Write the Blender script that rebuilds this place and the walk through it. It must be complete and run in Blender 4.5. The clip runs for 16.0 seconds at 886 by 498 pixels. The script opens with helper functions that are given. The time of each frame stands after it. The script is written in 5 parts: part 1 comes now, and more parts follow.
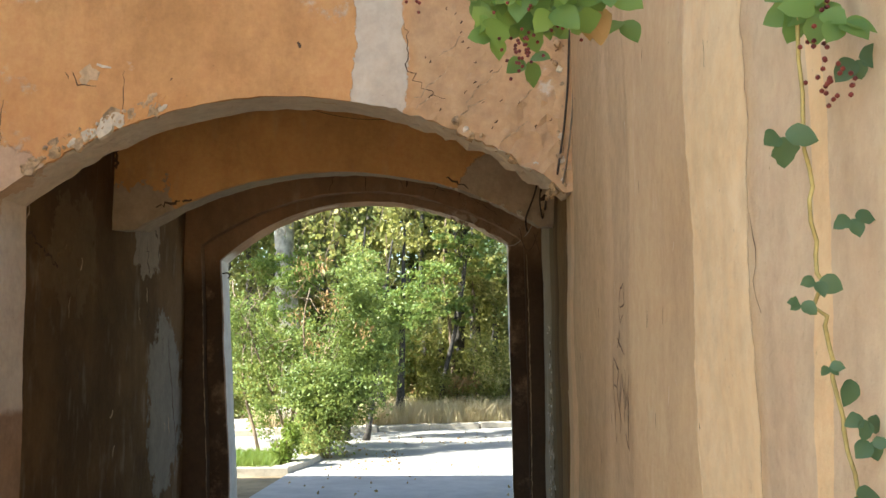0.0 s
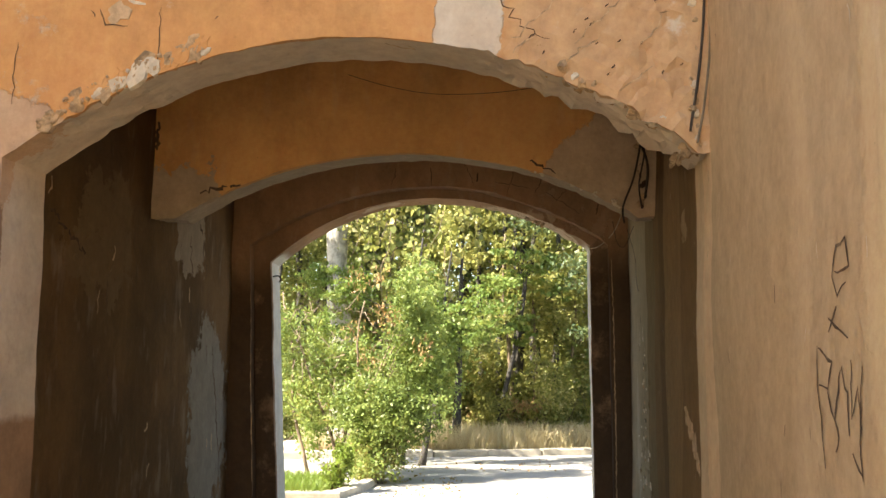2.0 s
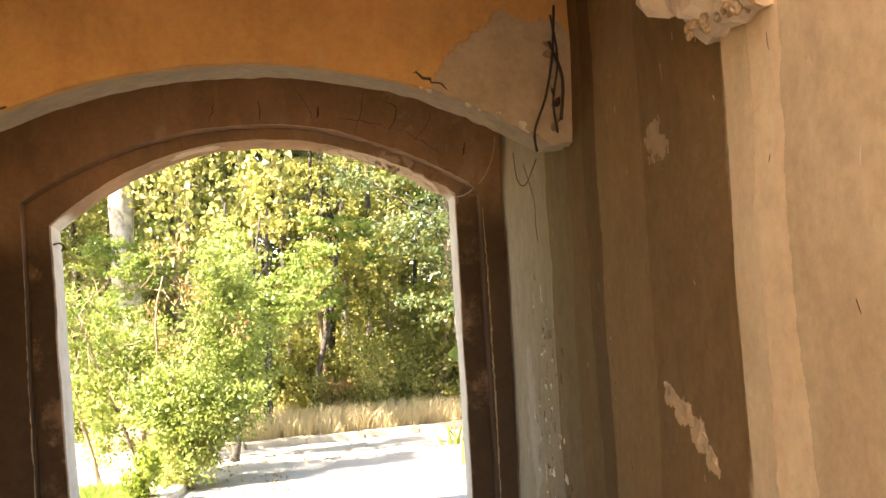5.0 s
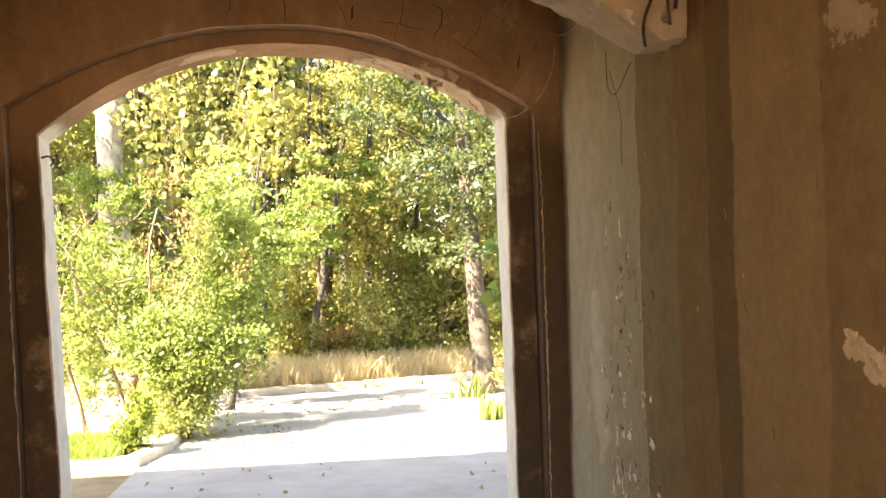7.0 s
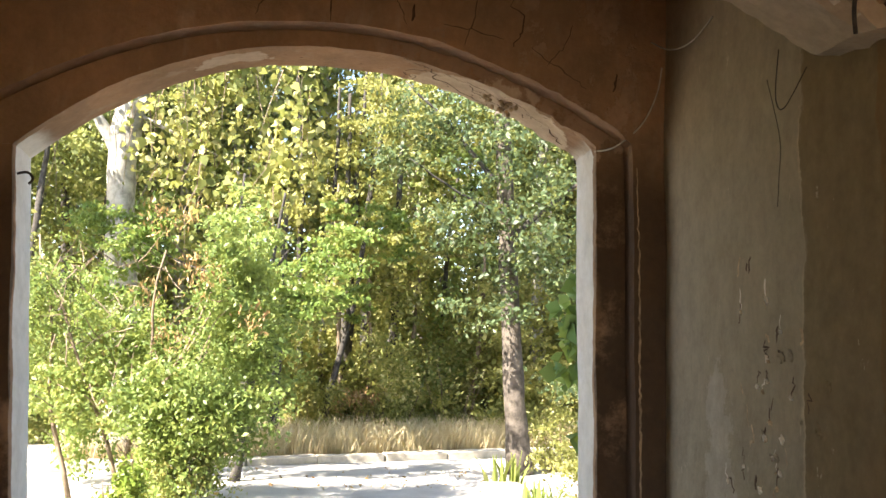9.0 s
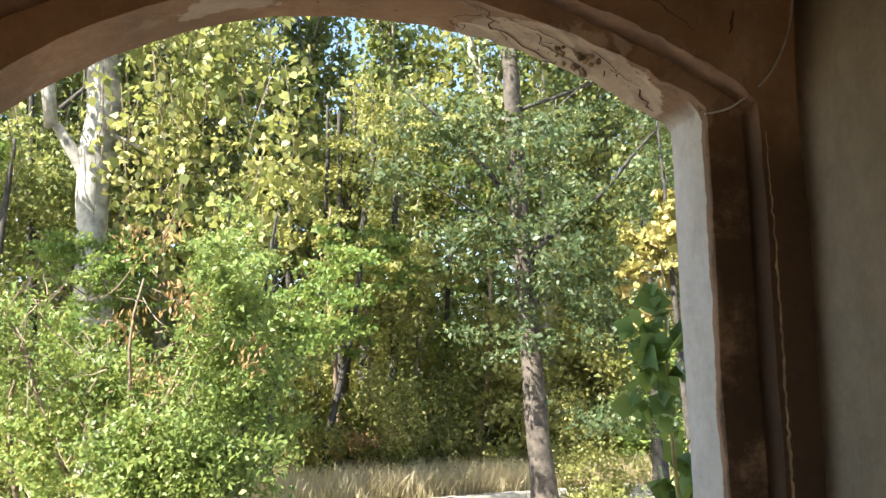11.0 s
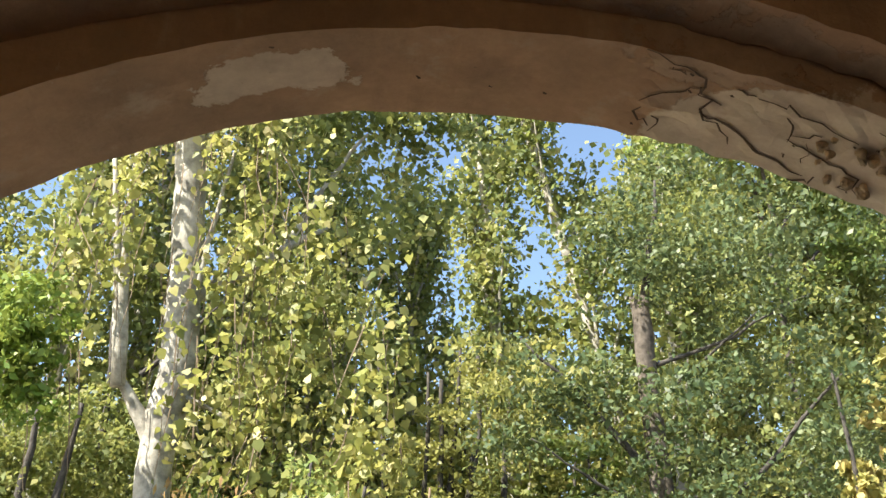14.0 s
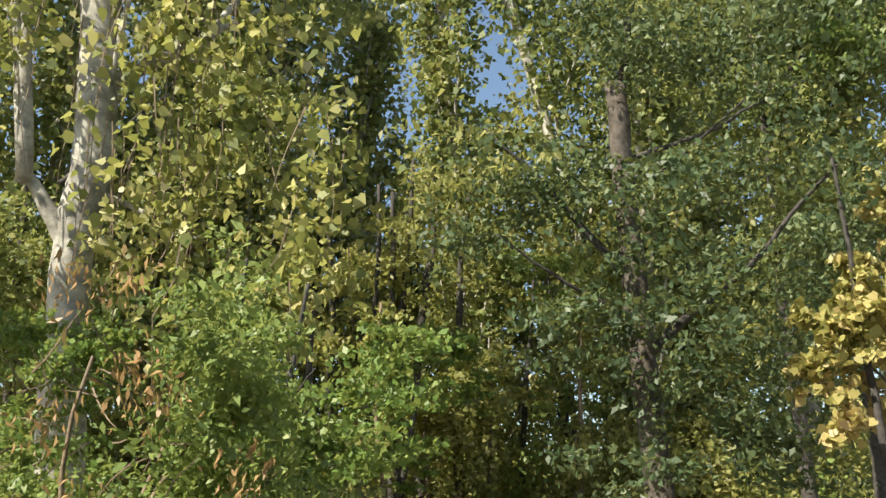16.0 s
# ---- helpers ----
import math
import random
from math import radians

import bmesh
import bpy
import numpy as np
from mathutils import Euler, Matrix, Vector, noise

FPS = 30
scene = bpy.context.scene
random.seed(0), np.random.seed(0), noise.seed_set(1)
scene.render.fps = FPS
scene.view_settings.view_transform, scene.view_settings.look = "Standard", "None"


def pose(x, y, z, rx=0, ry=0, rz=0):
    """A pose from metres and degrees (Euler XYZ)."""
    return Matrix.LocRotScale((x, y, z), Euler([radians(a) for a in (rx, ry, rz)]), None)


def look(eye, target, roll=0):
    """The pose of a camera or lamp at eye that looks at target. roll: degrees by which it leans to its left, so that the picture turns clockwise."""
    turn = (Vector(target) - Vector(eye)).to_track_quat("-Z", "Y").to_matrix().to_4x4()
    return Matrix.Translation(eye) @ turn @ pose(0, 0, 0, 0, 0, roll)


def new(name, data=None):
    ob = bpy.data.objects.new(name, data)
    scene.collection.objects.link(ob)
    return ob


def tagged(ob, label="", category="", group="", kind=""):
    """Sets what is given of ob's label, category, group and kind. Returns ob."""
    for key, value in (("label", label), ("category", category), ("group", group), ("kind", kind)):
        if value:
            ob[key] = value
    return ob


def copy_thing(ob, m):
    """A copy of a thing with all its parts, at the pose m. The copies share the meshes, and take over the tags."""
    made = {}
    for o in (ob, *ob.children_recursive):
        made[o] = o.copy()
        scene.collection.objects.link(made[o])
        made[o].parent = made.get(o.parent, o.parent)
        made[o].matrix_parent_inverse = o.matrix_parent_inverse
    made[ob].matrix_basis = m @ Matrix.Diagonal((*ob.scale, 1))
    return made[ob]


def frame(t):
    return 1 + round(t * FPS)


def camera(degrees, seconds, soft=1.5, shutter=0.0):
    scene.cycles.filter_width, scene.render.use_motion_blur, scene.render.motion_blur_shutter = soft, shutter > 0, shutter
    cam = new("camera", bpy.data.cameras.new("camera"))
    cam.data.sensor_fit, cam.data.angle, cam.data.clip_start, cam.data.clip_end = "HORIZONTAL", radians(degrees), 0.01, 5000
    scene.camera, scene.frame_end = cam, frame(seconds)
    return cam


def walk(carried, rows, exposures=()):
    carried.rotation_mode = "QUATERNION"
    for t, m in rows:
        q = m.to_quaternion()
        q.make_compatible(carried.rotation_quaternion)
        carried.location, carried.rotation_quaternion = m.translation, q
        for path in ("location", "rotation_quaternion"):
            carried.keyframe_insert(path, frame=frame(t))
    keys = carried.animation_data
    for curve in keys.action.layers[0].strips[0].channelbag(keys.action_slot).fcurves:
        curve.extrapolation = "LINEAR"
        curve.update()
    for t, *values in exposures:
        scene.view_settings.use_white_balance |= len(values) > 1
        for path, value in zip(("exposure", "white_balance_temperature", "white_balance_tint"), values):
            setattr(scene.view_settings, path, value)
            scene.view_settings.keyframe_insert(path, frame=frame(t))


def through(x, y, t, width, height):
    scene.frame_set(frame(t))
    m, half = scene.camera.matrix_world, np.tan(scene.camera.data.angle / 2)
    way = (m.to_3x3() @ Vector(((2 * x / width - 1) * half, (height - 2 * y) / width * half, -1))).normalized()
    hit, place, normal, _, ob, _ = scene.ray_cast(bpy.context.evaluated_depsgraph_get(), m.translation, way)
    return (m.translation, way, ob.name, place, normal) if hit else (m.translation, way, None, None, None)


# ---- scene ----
cam = camera(49.88, 16.0)

PATH = [
    (0, (1.108, -1.827, 1.643), (1.051, 0.164, 1.823), -0.40),
    (0.5, (1.045, -1.555, 1.611), (1.008, 0.432, 1.830), 0.15),
    (1, (1.033, -1.340, 1.568), (0.953, 0.644, 1.805), 0.57),
    (1.5, (0.932, -1.080, 1.537), (0.813, 0.903, 1.770), 0.82),
    (2, (0.839, -0.823, 1.503), (0.682, 1.157, 1.739), 0.46),
    (2.5, (0.699, -0.535, 1.515), (0.511, 1.443, 1.749), 0.14),
    (3, (0.528, -0.298, 1.539), (0.396, 1.684, 1.773), -0.41),
    (3.5, (0.476, -0.008, 1.539), (0.416, 1.978, 1.767), -1.16),
    (4, (0.333, 0.269, 1.529), (0.389, 2.255, 1.762), -2.03),
    (4.5, (0.347, 0.545, 1.515), (0.560, 2.524, 1.708), -3.12),
    (4.7, (0.334, 0.648, 1.517), (0.599, 2.622, 1.701), -3.38),
    (6.8, (-0.035, 1.633, 1.464), (0.323, 3.598, 1.544), -1.65),
    (7, (-0.011, 1.773, 1.441), (0.324, 3.744, 1.516), -1.35),
    (7.5, (-0.035, 2.100, 1.418), (0.257, 4.077, 1.502), -0.24),
    (8, (0.002, 2.418, 1.423), (0.295, 4.393, 1.534), 0.89),
    (8.5, (-0.003, 2.762, 1.420), (0.271, 4.738, 1.572), 1.51),
    (9, (-0.086, 3.079, 1.478), (0.216, 5.045, 1.683), 1.30),
    (9.2, (-0.085, 3.229, 1.459), (0.235, 5.189, 1.693), 1.04),
    (11.3, (-0.269, 4.616, 1.458), (0.073, 6.563, 1.759), -0.80),
    (11.5, (-0.255, 4.769, 1.471), (0.082, 6.712, 1.804), -0.80),
    (12, (-0.177, 5.056, 1.507), (0.138, 6.976, 1.971), -0.70),
    (12.5, (-0.190, 5.348, 1.558), (0.096, 7.235, 2.157), -0.30),
    (13, (-0.155, 5.632, 1.584), (0.074, 7.489, 2.292), -0.10),
    (13.5, (-0.125, 5.915, 1.569), (0.035, 7.745, 2.361), 0.50),
    (14, (-0.164, 6.196, 1.593), (-0.046, 7.998, 2.452), 1.00),
    (14.5, (-0.105, 6.503, 1.656), (0.004, 8.262, 2.601), 1.20),
    (15, (-0.164, 6.806, 1.638), (-0.023, 8.530, 2.642), 1.20),
    (15.5, (-0.131, 7.118, 1.588), (0.040, 8.913, 2.453), 0.90),
    (16, (-0.093, 7.452, 1.455), (0.142, 9.357, 2.020), 0.00),
]
EXPOSURES = [(0, 1.98, 6300, 4), (1, 1.98, 6800, 7), (2, 2.22, 7200, 9), (3, 2.55, 7300, 9), (4.5, 3.12, 8200, 15), (7, 3.25, 8200, 16), (8.5, 2.72, 7000, 12), (9.2, 2.55, 6800, 12), (11.5, 1.95, 6400, 8), (12, 1.88, 6500, 8), (12.5, 2.03, 6800, 8), (13.5, 1.85, 6700, 8), (14.5, 1.50, 6900, 6), (15, 1.35, 7000, 5), (16, 0.95, 6900, 6)]
walk(cam, [(t, look(e, g, r)) for t, e, g, r in PATH], EXPOSURES)

# ---- world, sun ----
world = bpy.data.worlds.new("world")
scene.world = world
world.use_nodes = True
SUN_FROM = Vector((-0.86, -0.51, 0)).normalized()
SUN_EL = radians(44)
wn = world.node_tree
sky = wn.nodes.new("ShaderNodeTexSky")
sky.sky_type = 'NISHITA'
sky.sun_disc = False
sky.sun_elevation = SUN_EL
sky.sun_rotation = math.atan2(SUN_FROM.x, SUN_FROM.y) % (2 * math.pi)
wn.links.new(sky.outputs[0], wn.nodes["Background"].inputs[0])
wn.nodes["Background"].inputs[1].default_value = 0.105
GZ = -0.17
sun_data = bpy.data.lights.new("sun", 'SUN')
sun_data.energy = 5.0
sun_data.angle = radians(0.6)
sun_data.color = (1.0, 0.93, 0.82)
sun = new("sun", sun_data)
sun_dir = Vector((SUN_FROM.x * math.cos(SUN_EL), SUN_FROM.y * math.cos(SUN_EL), math.sin(SUN_EL)))
sun.matrix_world = look(sun_dir * 60, (0, 0, 0))


# ---- materials ----
def material(name):
    m = bpy.data.materials.new(name)
    m.use_nodes = True
    return m, m.node_tree, m.node_tree.nodes["Principled BSDF"]


class Shade:
    """Short words for wiring shader nodes."""

    def __init__(self, tree):
        self.t = tree

    def node(self, kind, **props):
        n = self.t.nodes.new(kind)
        for k, v in props.items():
            if k == "operation":
                n.operation = v
            elif k == "data_type":
                n.data_type = v
            elif k == "blend_type":
                n.blend_type = v
        return n

    def put(self, socket, value):
        if isinstance(value, bpy.types.NodeSocket):
            self.t.links.new(value, socket)
        else:
            socket.default_value = value

    def math(self, op, a, b=0.0, c=0.0):
        n = self.node("ShaderNodeMath", operation=op)
        self.put(n.inputs[0], a), self.put(n.inputs[1], b), self.put(n.inputs[2], c)
        return n.outputs[0]

    def vec(self, op, a, b=(0, 0, 0)):
        n = self.node("ShaderNodeVectorMath", operation=op)
        self.put(n.inputs[0], a), self.put(n.inputs[1], b)
        return n.outputs["Value"] if op == "LENGTH" else n.outputs[0]

    def mix(self, fac, a, b, blend="MIX"):
        n = self.node("ShaderNodeMix", data_type='RGBA', blend_type=blend)
        self.put(n.inputs[0], fac)
        self.put(n.inputs[6], (*a, 1) if isinstance(a, tuple) else a)
        self.put(n.inputs[7], (*b, 1) if isinstance(b, tuple) else b)
        return n.outputs[2]

    def noise(self, scale, vector, detail=5, rough=0.6, colour=False):
        n = self.node("ShaderNodeTexNoise")
        n.inputs["Scale"].default_value, n.inputs["Detail"].default_value, n.inputs["Roughness"].default_value = scale, detail, rough
        self.put(n.inputs["Vector"], vector)
        return n.outputs[1 if colour else 0]

    def steps(self, value, lo, hi):
        n = self.node("ShaderNodeMapRange")
        n.interpolation_type = 'SMOOTHSTEP'
        self.put(n.inputs[0], value)
        n.inputs[1].default_value, n.inputs[2].default_value = lo, hi
        return n.outputs[0]

    def place(self):
        return self.node("ShaderNodeNewGeometry").outputs["Position"]


def plaster(name, base, dark, light, marks=(), rough=0.9, streak=0.35, bump=0.35, chips=0.5):
    """Old lime plaster: blotches, vertical runs, flaked places and marks (centre, half size, colour, wobble)."""
    m, tree, bsdf = material(name)
    s = Shade(tree)
    p = s.place()
    big = s.noise(1.1, p, 4)
    fine = s.noise(26, p, 6, 0.7)
    runs = s.noise(3.2, s.vec("MULTIPLY", p, (2.0, 2.0, 0.42)), 8, 0.70)
    c = s.mix(s.steps(big, 0.38, 0.68), base, dark)
    c = s.mix(s.math("MULTIPLY", s.steps(runs, 0.52, 0.72), streak), c, dark)
    c = s.mix(s.math("MULTIPLY", s.steps(s.noise(4.3, s.vec("MULTIPLY", p, (1.6, 1.6, 0.5)), 5), 0.55, 0.7), streak * 0.8), c, light)
    damp = s.steps(s.noise(0.75, s.vec("MULTIPLY", p, (1.3, 1.3, 0.8)), 9, 0.68), 0.50, 0.66)
    c = s.mix(s.math("MULTIPLY", damp, 0.45), c, tuple(v * 0.66 for v in dark))
    thin = s.steps(s.noise(7.0, s.vec("MULTIPLY", p, (1.8, 1.8, 0.16)), 7, 0.68), 0.60, 0.78)
    c = s.mix(s.math("MULTIPLY", thin, streak * 0.5), c, tuple(v * 0.6 for v in dark))
    wob = s.vec("MULTIPLY", s.vec("SUBTRACT", s.noise(2.6, p, 9, 0.72, colour=True), (0.5, 0.5, 0.5)), (2.6, 2.6, 2.6))
    relief = None
    for centre, half, colour, amp in marks:
        q = s.vec("ADD", p, s.vec("MULTIPLY", wob, (amp, amp, amp)))
        d = s.vec("MULTIPLY", s.vec("SUBTRACT", q, centre), tuple(1 / h for h in half))
        a = s.node("ShaderNodeSeparateXYZ")
        tree.links.new(s.vec("ABSOLUTE", d), a.inputs[0])
        edge = s.math("MAXIMUM", s.math("MAXIMUM", a.outputs[0], a.outputs[1]), a.outputs[2])
        if amp >= 0.1:
            edge = s.vec("LENGTH", d)
        k = s.steps(edge, 1.12, 0.8) if 0.09 <= amp < 0.1 else s.steps(edge, 1.0, 0.95)
        tone = s.mix(s.steps(s.noise(9, p, 5), 0.35, 0.7), colour, tuple(v * 0.88 for v in colour))
        c = s.mix(k, c, tone)
        relief = k if relief is None else s.math("MAXIMUM", relief, k)
    flake = s.steps(s.noise(7, s.vec("MULTIPLY", p, (1.3, 1.3, 0.7)), 8, 0.7), 0.665, 0.69)
    flake = s.math("MULTIPLY", flake, chips)
    c = s.mix(flake, c, light)
    speck = s.steps(s.noise(48, p, 3), 0.70, 0.78)
    c = s.mix(s.math("MULTIPLY", speck, 0.5), c, tuple(v * 0.45 for v in dark))
    c = s.mix(0.34, c, s.mix(fine, (0.15, 0.15, 0.15), (0.85, 0.85, 0.85)), "OVERLAY")
    c = s.mix(0.34, c, s.mix(s.noise(5.5, s.vec("MULTIPLY", p, (1.2, 1.2, 0.55)), 7, 0.7), (0.1, 0.1, 0.1), (0.9, 0.9, 0.9)), "OVERLAY")
    tree.links.new(c, bsdf.inputs["Base Color"])
    bsdf.inputs["Roughness"].default_value = rough
    bsdf.inputs["Specular IOR Level"].default_value = 0.2
    h = s.math("ADD", s.math("MULTIPLY", fine, 0.35), s.math("MULTIPLY", s.noise(8, p, 4), 0.8))
    h = s.math("SUBTRACT", h, s.math("MULTIPLY", flake, 0.5))
    if relief:
        h = s.math("SUBTRACT", h, s.math("MULTIPLY", relief, 0.5))
    b = s.node("ShaderNodeBump")
    b.inputs["Strength"].default_value, b.inputs["Distance"].default_value = min(1, bump * 1.5), 0.014
    tree.links.new(h, b.inputs["Height"])
    tree.links.new(b.outputs[0], bsdf.inputs["Normal"])
    return m


def plain(name, colour, rough=0.8, vary=0.25, scale=12, metal=0.0, bump=0.2, island=False):
    m, tree, bsdf = material(name)
    s = Shade(tree)
    p = s.place()
    f = s.noise(scale, p, 6, 0.65)
    lo = tuple(v * (1 - vary) for v in colour)
    hi = tuple(min(1, v * (1 + vary)) for v in colour)
    c = s.mix(s.steps(f, 0.3, 0.7), lo, hi)
    if island:
        r = s.node("ShaderNodeObjectInfo").outputs["Random"]
        c = s.mix(0.5, c, s.mix(r, lo, hi))
    tree.links.new(c, bsdf.inputs["Base Color"])
    bsdf.inputs["Roughness"].default_value, bsdf.inputs["Metallic"].default_value = rough, metal
    bsdf.inputs["Specular IOR Level"].default_value = 0.25
    if bump:
        b = s.node("ShaderNodeBump")
        b.inputs["Strength"].default_value, b.inputs["Distance"].default_value = bump, 0.01
        tree.links.new(s.noise(scale * 4, p, 5, 0.7), b.inputs["Height"])
        tree.links.new(b.outputs[0], bsdf.inputs["Normal"])
    return m


def leaf_material(name, ramp, through=0.35):
    """Leaves that each take their own tone from a ramp of (place, colour)."""
    m, tree, bsdf = material(name)
    s = Shade(tree)
    r = s.node("ShaderNodeNewGeometry").outputs["Random Per Island"]
    cr = s.node("ShaderNodeValToRGB")
    e = cr.color_ramp.elements
    while len(e) < len(ramp):
        e.new(0.5)
    for i, (at, colour) in enumerate(ramp):
        e[i].position, e[i].color = at, (*colour, 1)
    patch = s.steps(s.noise(1.1, s.place(), 3), 0.36, 0.64)
    tone = s.math("ADD", s.math("MULTIPLY", r, 0.62), s.math("MULTIPLY", patch, 0.38))
    tree.links.new(tone, cr.inputs[0])
    tree.links.new(cr.outputs[0], bsdf.inputs["Base Color"])
    bsdf.inputs["Roughness"].default_value = 0.48
    bsdf.inputs["Specular IOR Level"].default_value = 0.45
    tr = s.node("ShaderNodeBsdfTranslucent")
    tree.links.new(s.mix(0.5, cr.outputs[0], (0.36, 0.36, 0.09)), tr.inputs[0])
    mx = s.node("ShaderNodeMixShader")
    mx.inputs[0].default_value = through
    tree.links.new(bsdf.outputs[0], mx.inputs[1])
    tree.links.new(tr.outputs[0], mx.inputs[2])
    tree.links.new(mx.outputs[0], tree.nodes["Material Output"].inputs[0])
    return m


ORANGE, OCHRE = (0.68, 0.365, 0.155), (0.61, 0.315, 0.125)
GREY_PLASTER, TAN = (0.52, 0.45, 0.36), (0.66, 0.50, 0.31)
M_FRONT = plaster("front_orange_plaster", ORANGE, OCHRE, (0.70, 0.42, 0.20), marks=[
    # left pier: orange plaster browned down to show the shade on it
    ((-1.75, 3.3, 1.0), (0.42, 0.9, 1.55), (0.36, 0.225, 0.135), 0.08),
    ((1.45, 3.3, 3.5), (0.70, 0.3, 1.4), (0.60, 0.38, 0.21), 0.09),
    ((0.62, 3.3, 3.5), (0.15, 0.3, 1.2), (0.68, 0.58, 0.46), 0.08),
    ((0, 3.58, 2.4), (1.9, 0.275, 1.2), (0.66, 0.545, 0.42), 0.05),
    ((-1.62, 3.28, 2.5), (0.42, 0.2, 0.27), (0.60, 0.41, 0.27), 0.2)], bump=0.5, chips=0.12, streak=0.2)
M_SECOND = plaster("second_arch_plaster", (0.72, 0.385, 0.145), (0.60, 0.315, 0.12), (0.62, 0.43, 0.26), marks=[
    ((1.62, 5.7, 2.72), (0.62, 0.5, 0.48), (0.54, 0.40, 0.27), 0.22),
    ((-1.68, 5.7, 2.62), (0.45, 0.5, 0.33), (0.46, 0.35, 0.24), 0.3),
    ((0, 5.97, 2.4), (1.9, 0.2, 1.2), (0.50, 0.40, 0.29), 0.05)], bump=0.45, chips=0.15, streak=0.25)
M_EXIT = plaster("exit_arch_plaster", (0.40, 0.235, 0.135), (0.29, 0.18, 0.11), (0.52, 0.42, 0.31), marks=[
    # ring jambs: brown paint deepened by the rebate's shade, put into the colour
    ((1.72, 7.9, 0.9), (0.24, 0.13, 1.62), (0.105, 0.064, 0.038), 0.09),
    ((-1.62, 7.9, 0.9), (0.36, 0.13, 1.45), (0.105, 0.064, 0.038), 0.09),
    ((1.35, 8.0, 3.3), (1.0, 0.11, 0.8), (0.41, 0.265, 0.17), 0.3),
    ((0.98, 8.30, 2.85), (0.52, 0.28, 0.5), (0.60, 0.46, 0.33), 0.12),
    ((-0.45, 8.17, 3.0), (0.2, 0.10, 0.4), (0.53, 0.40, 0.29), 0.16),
    # outer reveals coloured paler for the daylight that reaches them
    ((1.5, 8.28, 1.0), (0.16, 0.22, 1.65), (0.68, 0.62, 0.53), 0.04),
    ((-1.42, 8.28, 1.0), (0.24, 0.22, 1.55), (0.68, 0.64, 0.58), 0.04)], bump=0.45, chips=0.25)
M_RIGHT = plaster("right_wall_plaster", TAN, (0.57, 0.42, 0.265), (0.74, 0.60, 0.43), marks=[
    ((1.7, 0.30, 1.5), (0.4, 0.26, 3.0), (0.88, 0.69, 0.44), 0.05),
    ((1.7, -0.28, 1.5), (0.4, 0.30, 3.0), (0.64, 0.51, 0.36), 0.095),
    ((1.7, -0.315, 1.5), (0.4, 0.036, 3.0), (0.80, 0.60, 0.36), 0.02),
    ((1.7, 2.75, 1.5), (0.4, 0.66, 4.0), (0.55, 0.40, 0.24), 0.095),
    ((1.7, 3.38, 1.5), (0.4, 0.10, 4.0), (0.74, 0.54, 0.33), 0.05),
    ((1.7, 1.72, 1.5), (0.4, 0.22, 4.0), (0.58, 0.43, 0.27), 0.095),
    # from here inward: brown and grey bands, darkened to hold the passage's shade
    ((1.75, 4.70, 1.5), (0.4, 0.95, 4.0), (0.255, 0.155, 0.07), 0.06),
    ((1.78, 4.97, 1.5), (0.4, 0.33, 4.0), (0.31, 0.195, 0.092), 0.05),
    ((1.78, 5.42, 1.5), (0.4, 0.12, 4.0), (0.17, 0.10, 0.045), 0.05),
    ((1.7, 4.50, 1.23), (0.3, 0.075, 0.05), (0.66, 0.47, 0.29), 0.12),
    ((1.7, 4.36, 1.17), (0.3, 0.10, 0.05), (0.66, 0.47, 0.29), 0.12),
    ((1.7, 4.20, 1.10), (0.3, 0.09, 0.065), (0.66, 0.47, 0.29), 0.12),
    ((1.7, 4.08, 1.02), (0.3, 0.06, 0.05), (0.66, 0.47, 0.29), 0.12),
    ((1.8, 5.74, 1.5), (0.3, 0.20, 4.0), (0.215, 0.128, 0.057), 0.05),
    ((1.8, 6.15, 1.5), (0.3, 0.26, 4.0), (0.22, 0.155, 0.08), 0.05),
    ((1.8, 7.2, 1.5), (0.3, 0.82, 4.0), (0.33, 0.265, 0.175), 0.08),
    ((1.8, 4.45, 2.22), (0.3, 0.11, 0.10), (0.46, 0.33, 0.20), 0.3),
    ((1.8, 7.15, 0.9), (0.3, 0.16, 0.5), (0.40, 0.33, 0.24), 0.4)], streak=0.45, bump=0.45, chips=0.3)
# left wall tones carry the passage's shade, far darker than the plaster itself
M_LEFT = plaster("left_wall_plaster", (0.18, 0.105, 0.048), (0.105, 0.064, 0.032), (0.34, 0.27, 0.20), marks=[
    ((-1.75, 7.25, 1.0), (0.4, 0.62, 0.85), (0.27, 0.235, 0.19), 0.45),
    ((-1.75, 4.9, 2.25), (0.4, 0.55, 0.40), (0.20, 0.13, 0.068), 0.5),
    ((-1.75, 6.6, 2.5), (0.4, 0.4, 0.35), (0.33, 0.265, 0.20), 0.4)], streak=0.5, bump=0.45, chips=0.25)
M_OUTER = plaster("outer_render", (0.72, 0.62, 0.48), (0.64, 0.54, 0.41), (0.78, 0.70, 0.58), chips=0.2)
M_CEIL = plaster("ceiling_plaster", (0.46, 0.30, 0.17), (0.38, 0.26, 0.16), (0.52, 0.42, 0.32))
# out of view; dark so that little light bounces up the passage walls
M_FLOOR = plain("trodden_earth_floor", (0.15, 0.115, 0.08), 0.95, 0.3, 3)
# out of view; pale so that it bounces light onto the front arch
M_PAVE = plain("dusty_concrete", (0.42, 0.37, 0.29), 0.9, 0.2, 3)
M_SOIL = plain("dry_soil", (0.27, 0.21, 0.13), 0.95, 0.35, 1.5, bump=0.4)
M_ROAD = plain("pale_worn_asphalt", (0.40, 0.385, 0.37), 0.9, 0.12, 2.3, bump=0.12)
M_KERB = plain("kerb_concrete", (0.48, 0.44, 0.37), 0.9, 0.25, 9, bump=0.4, island=True)
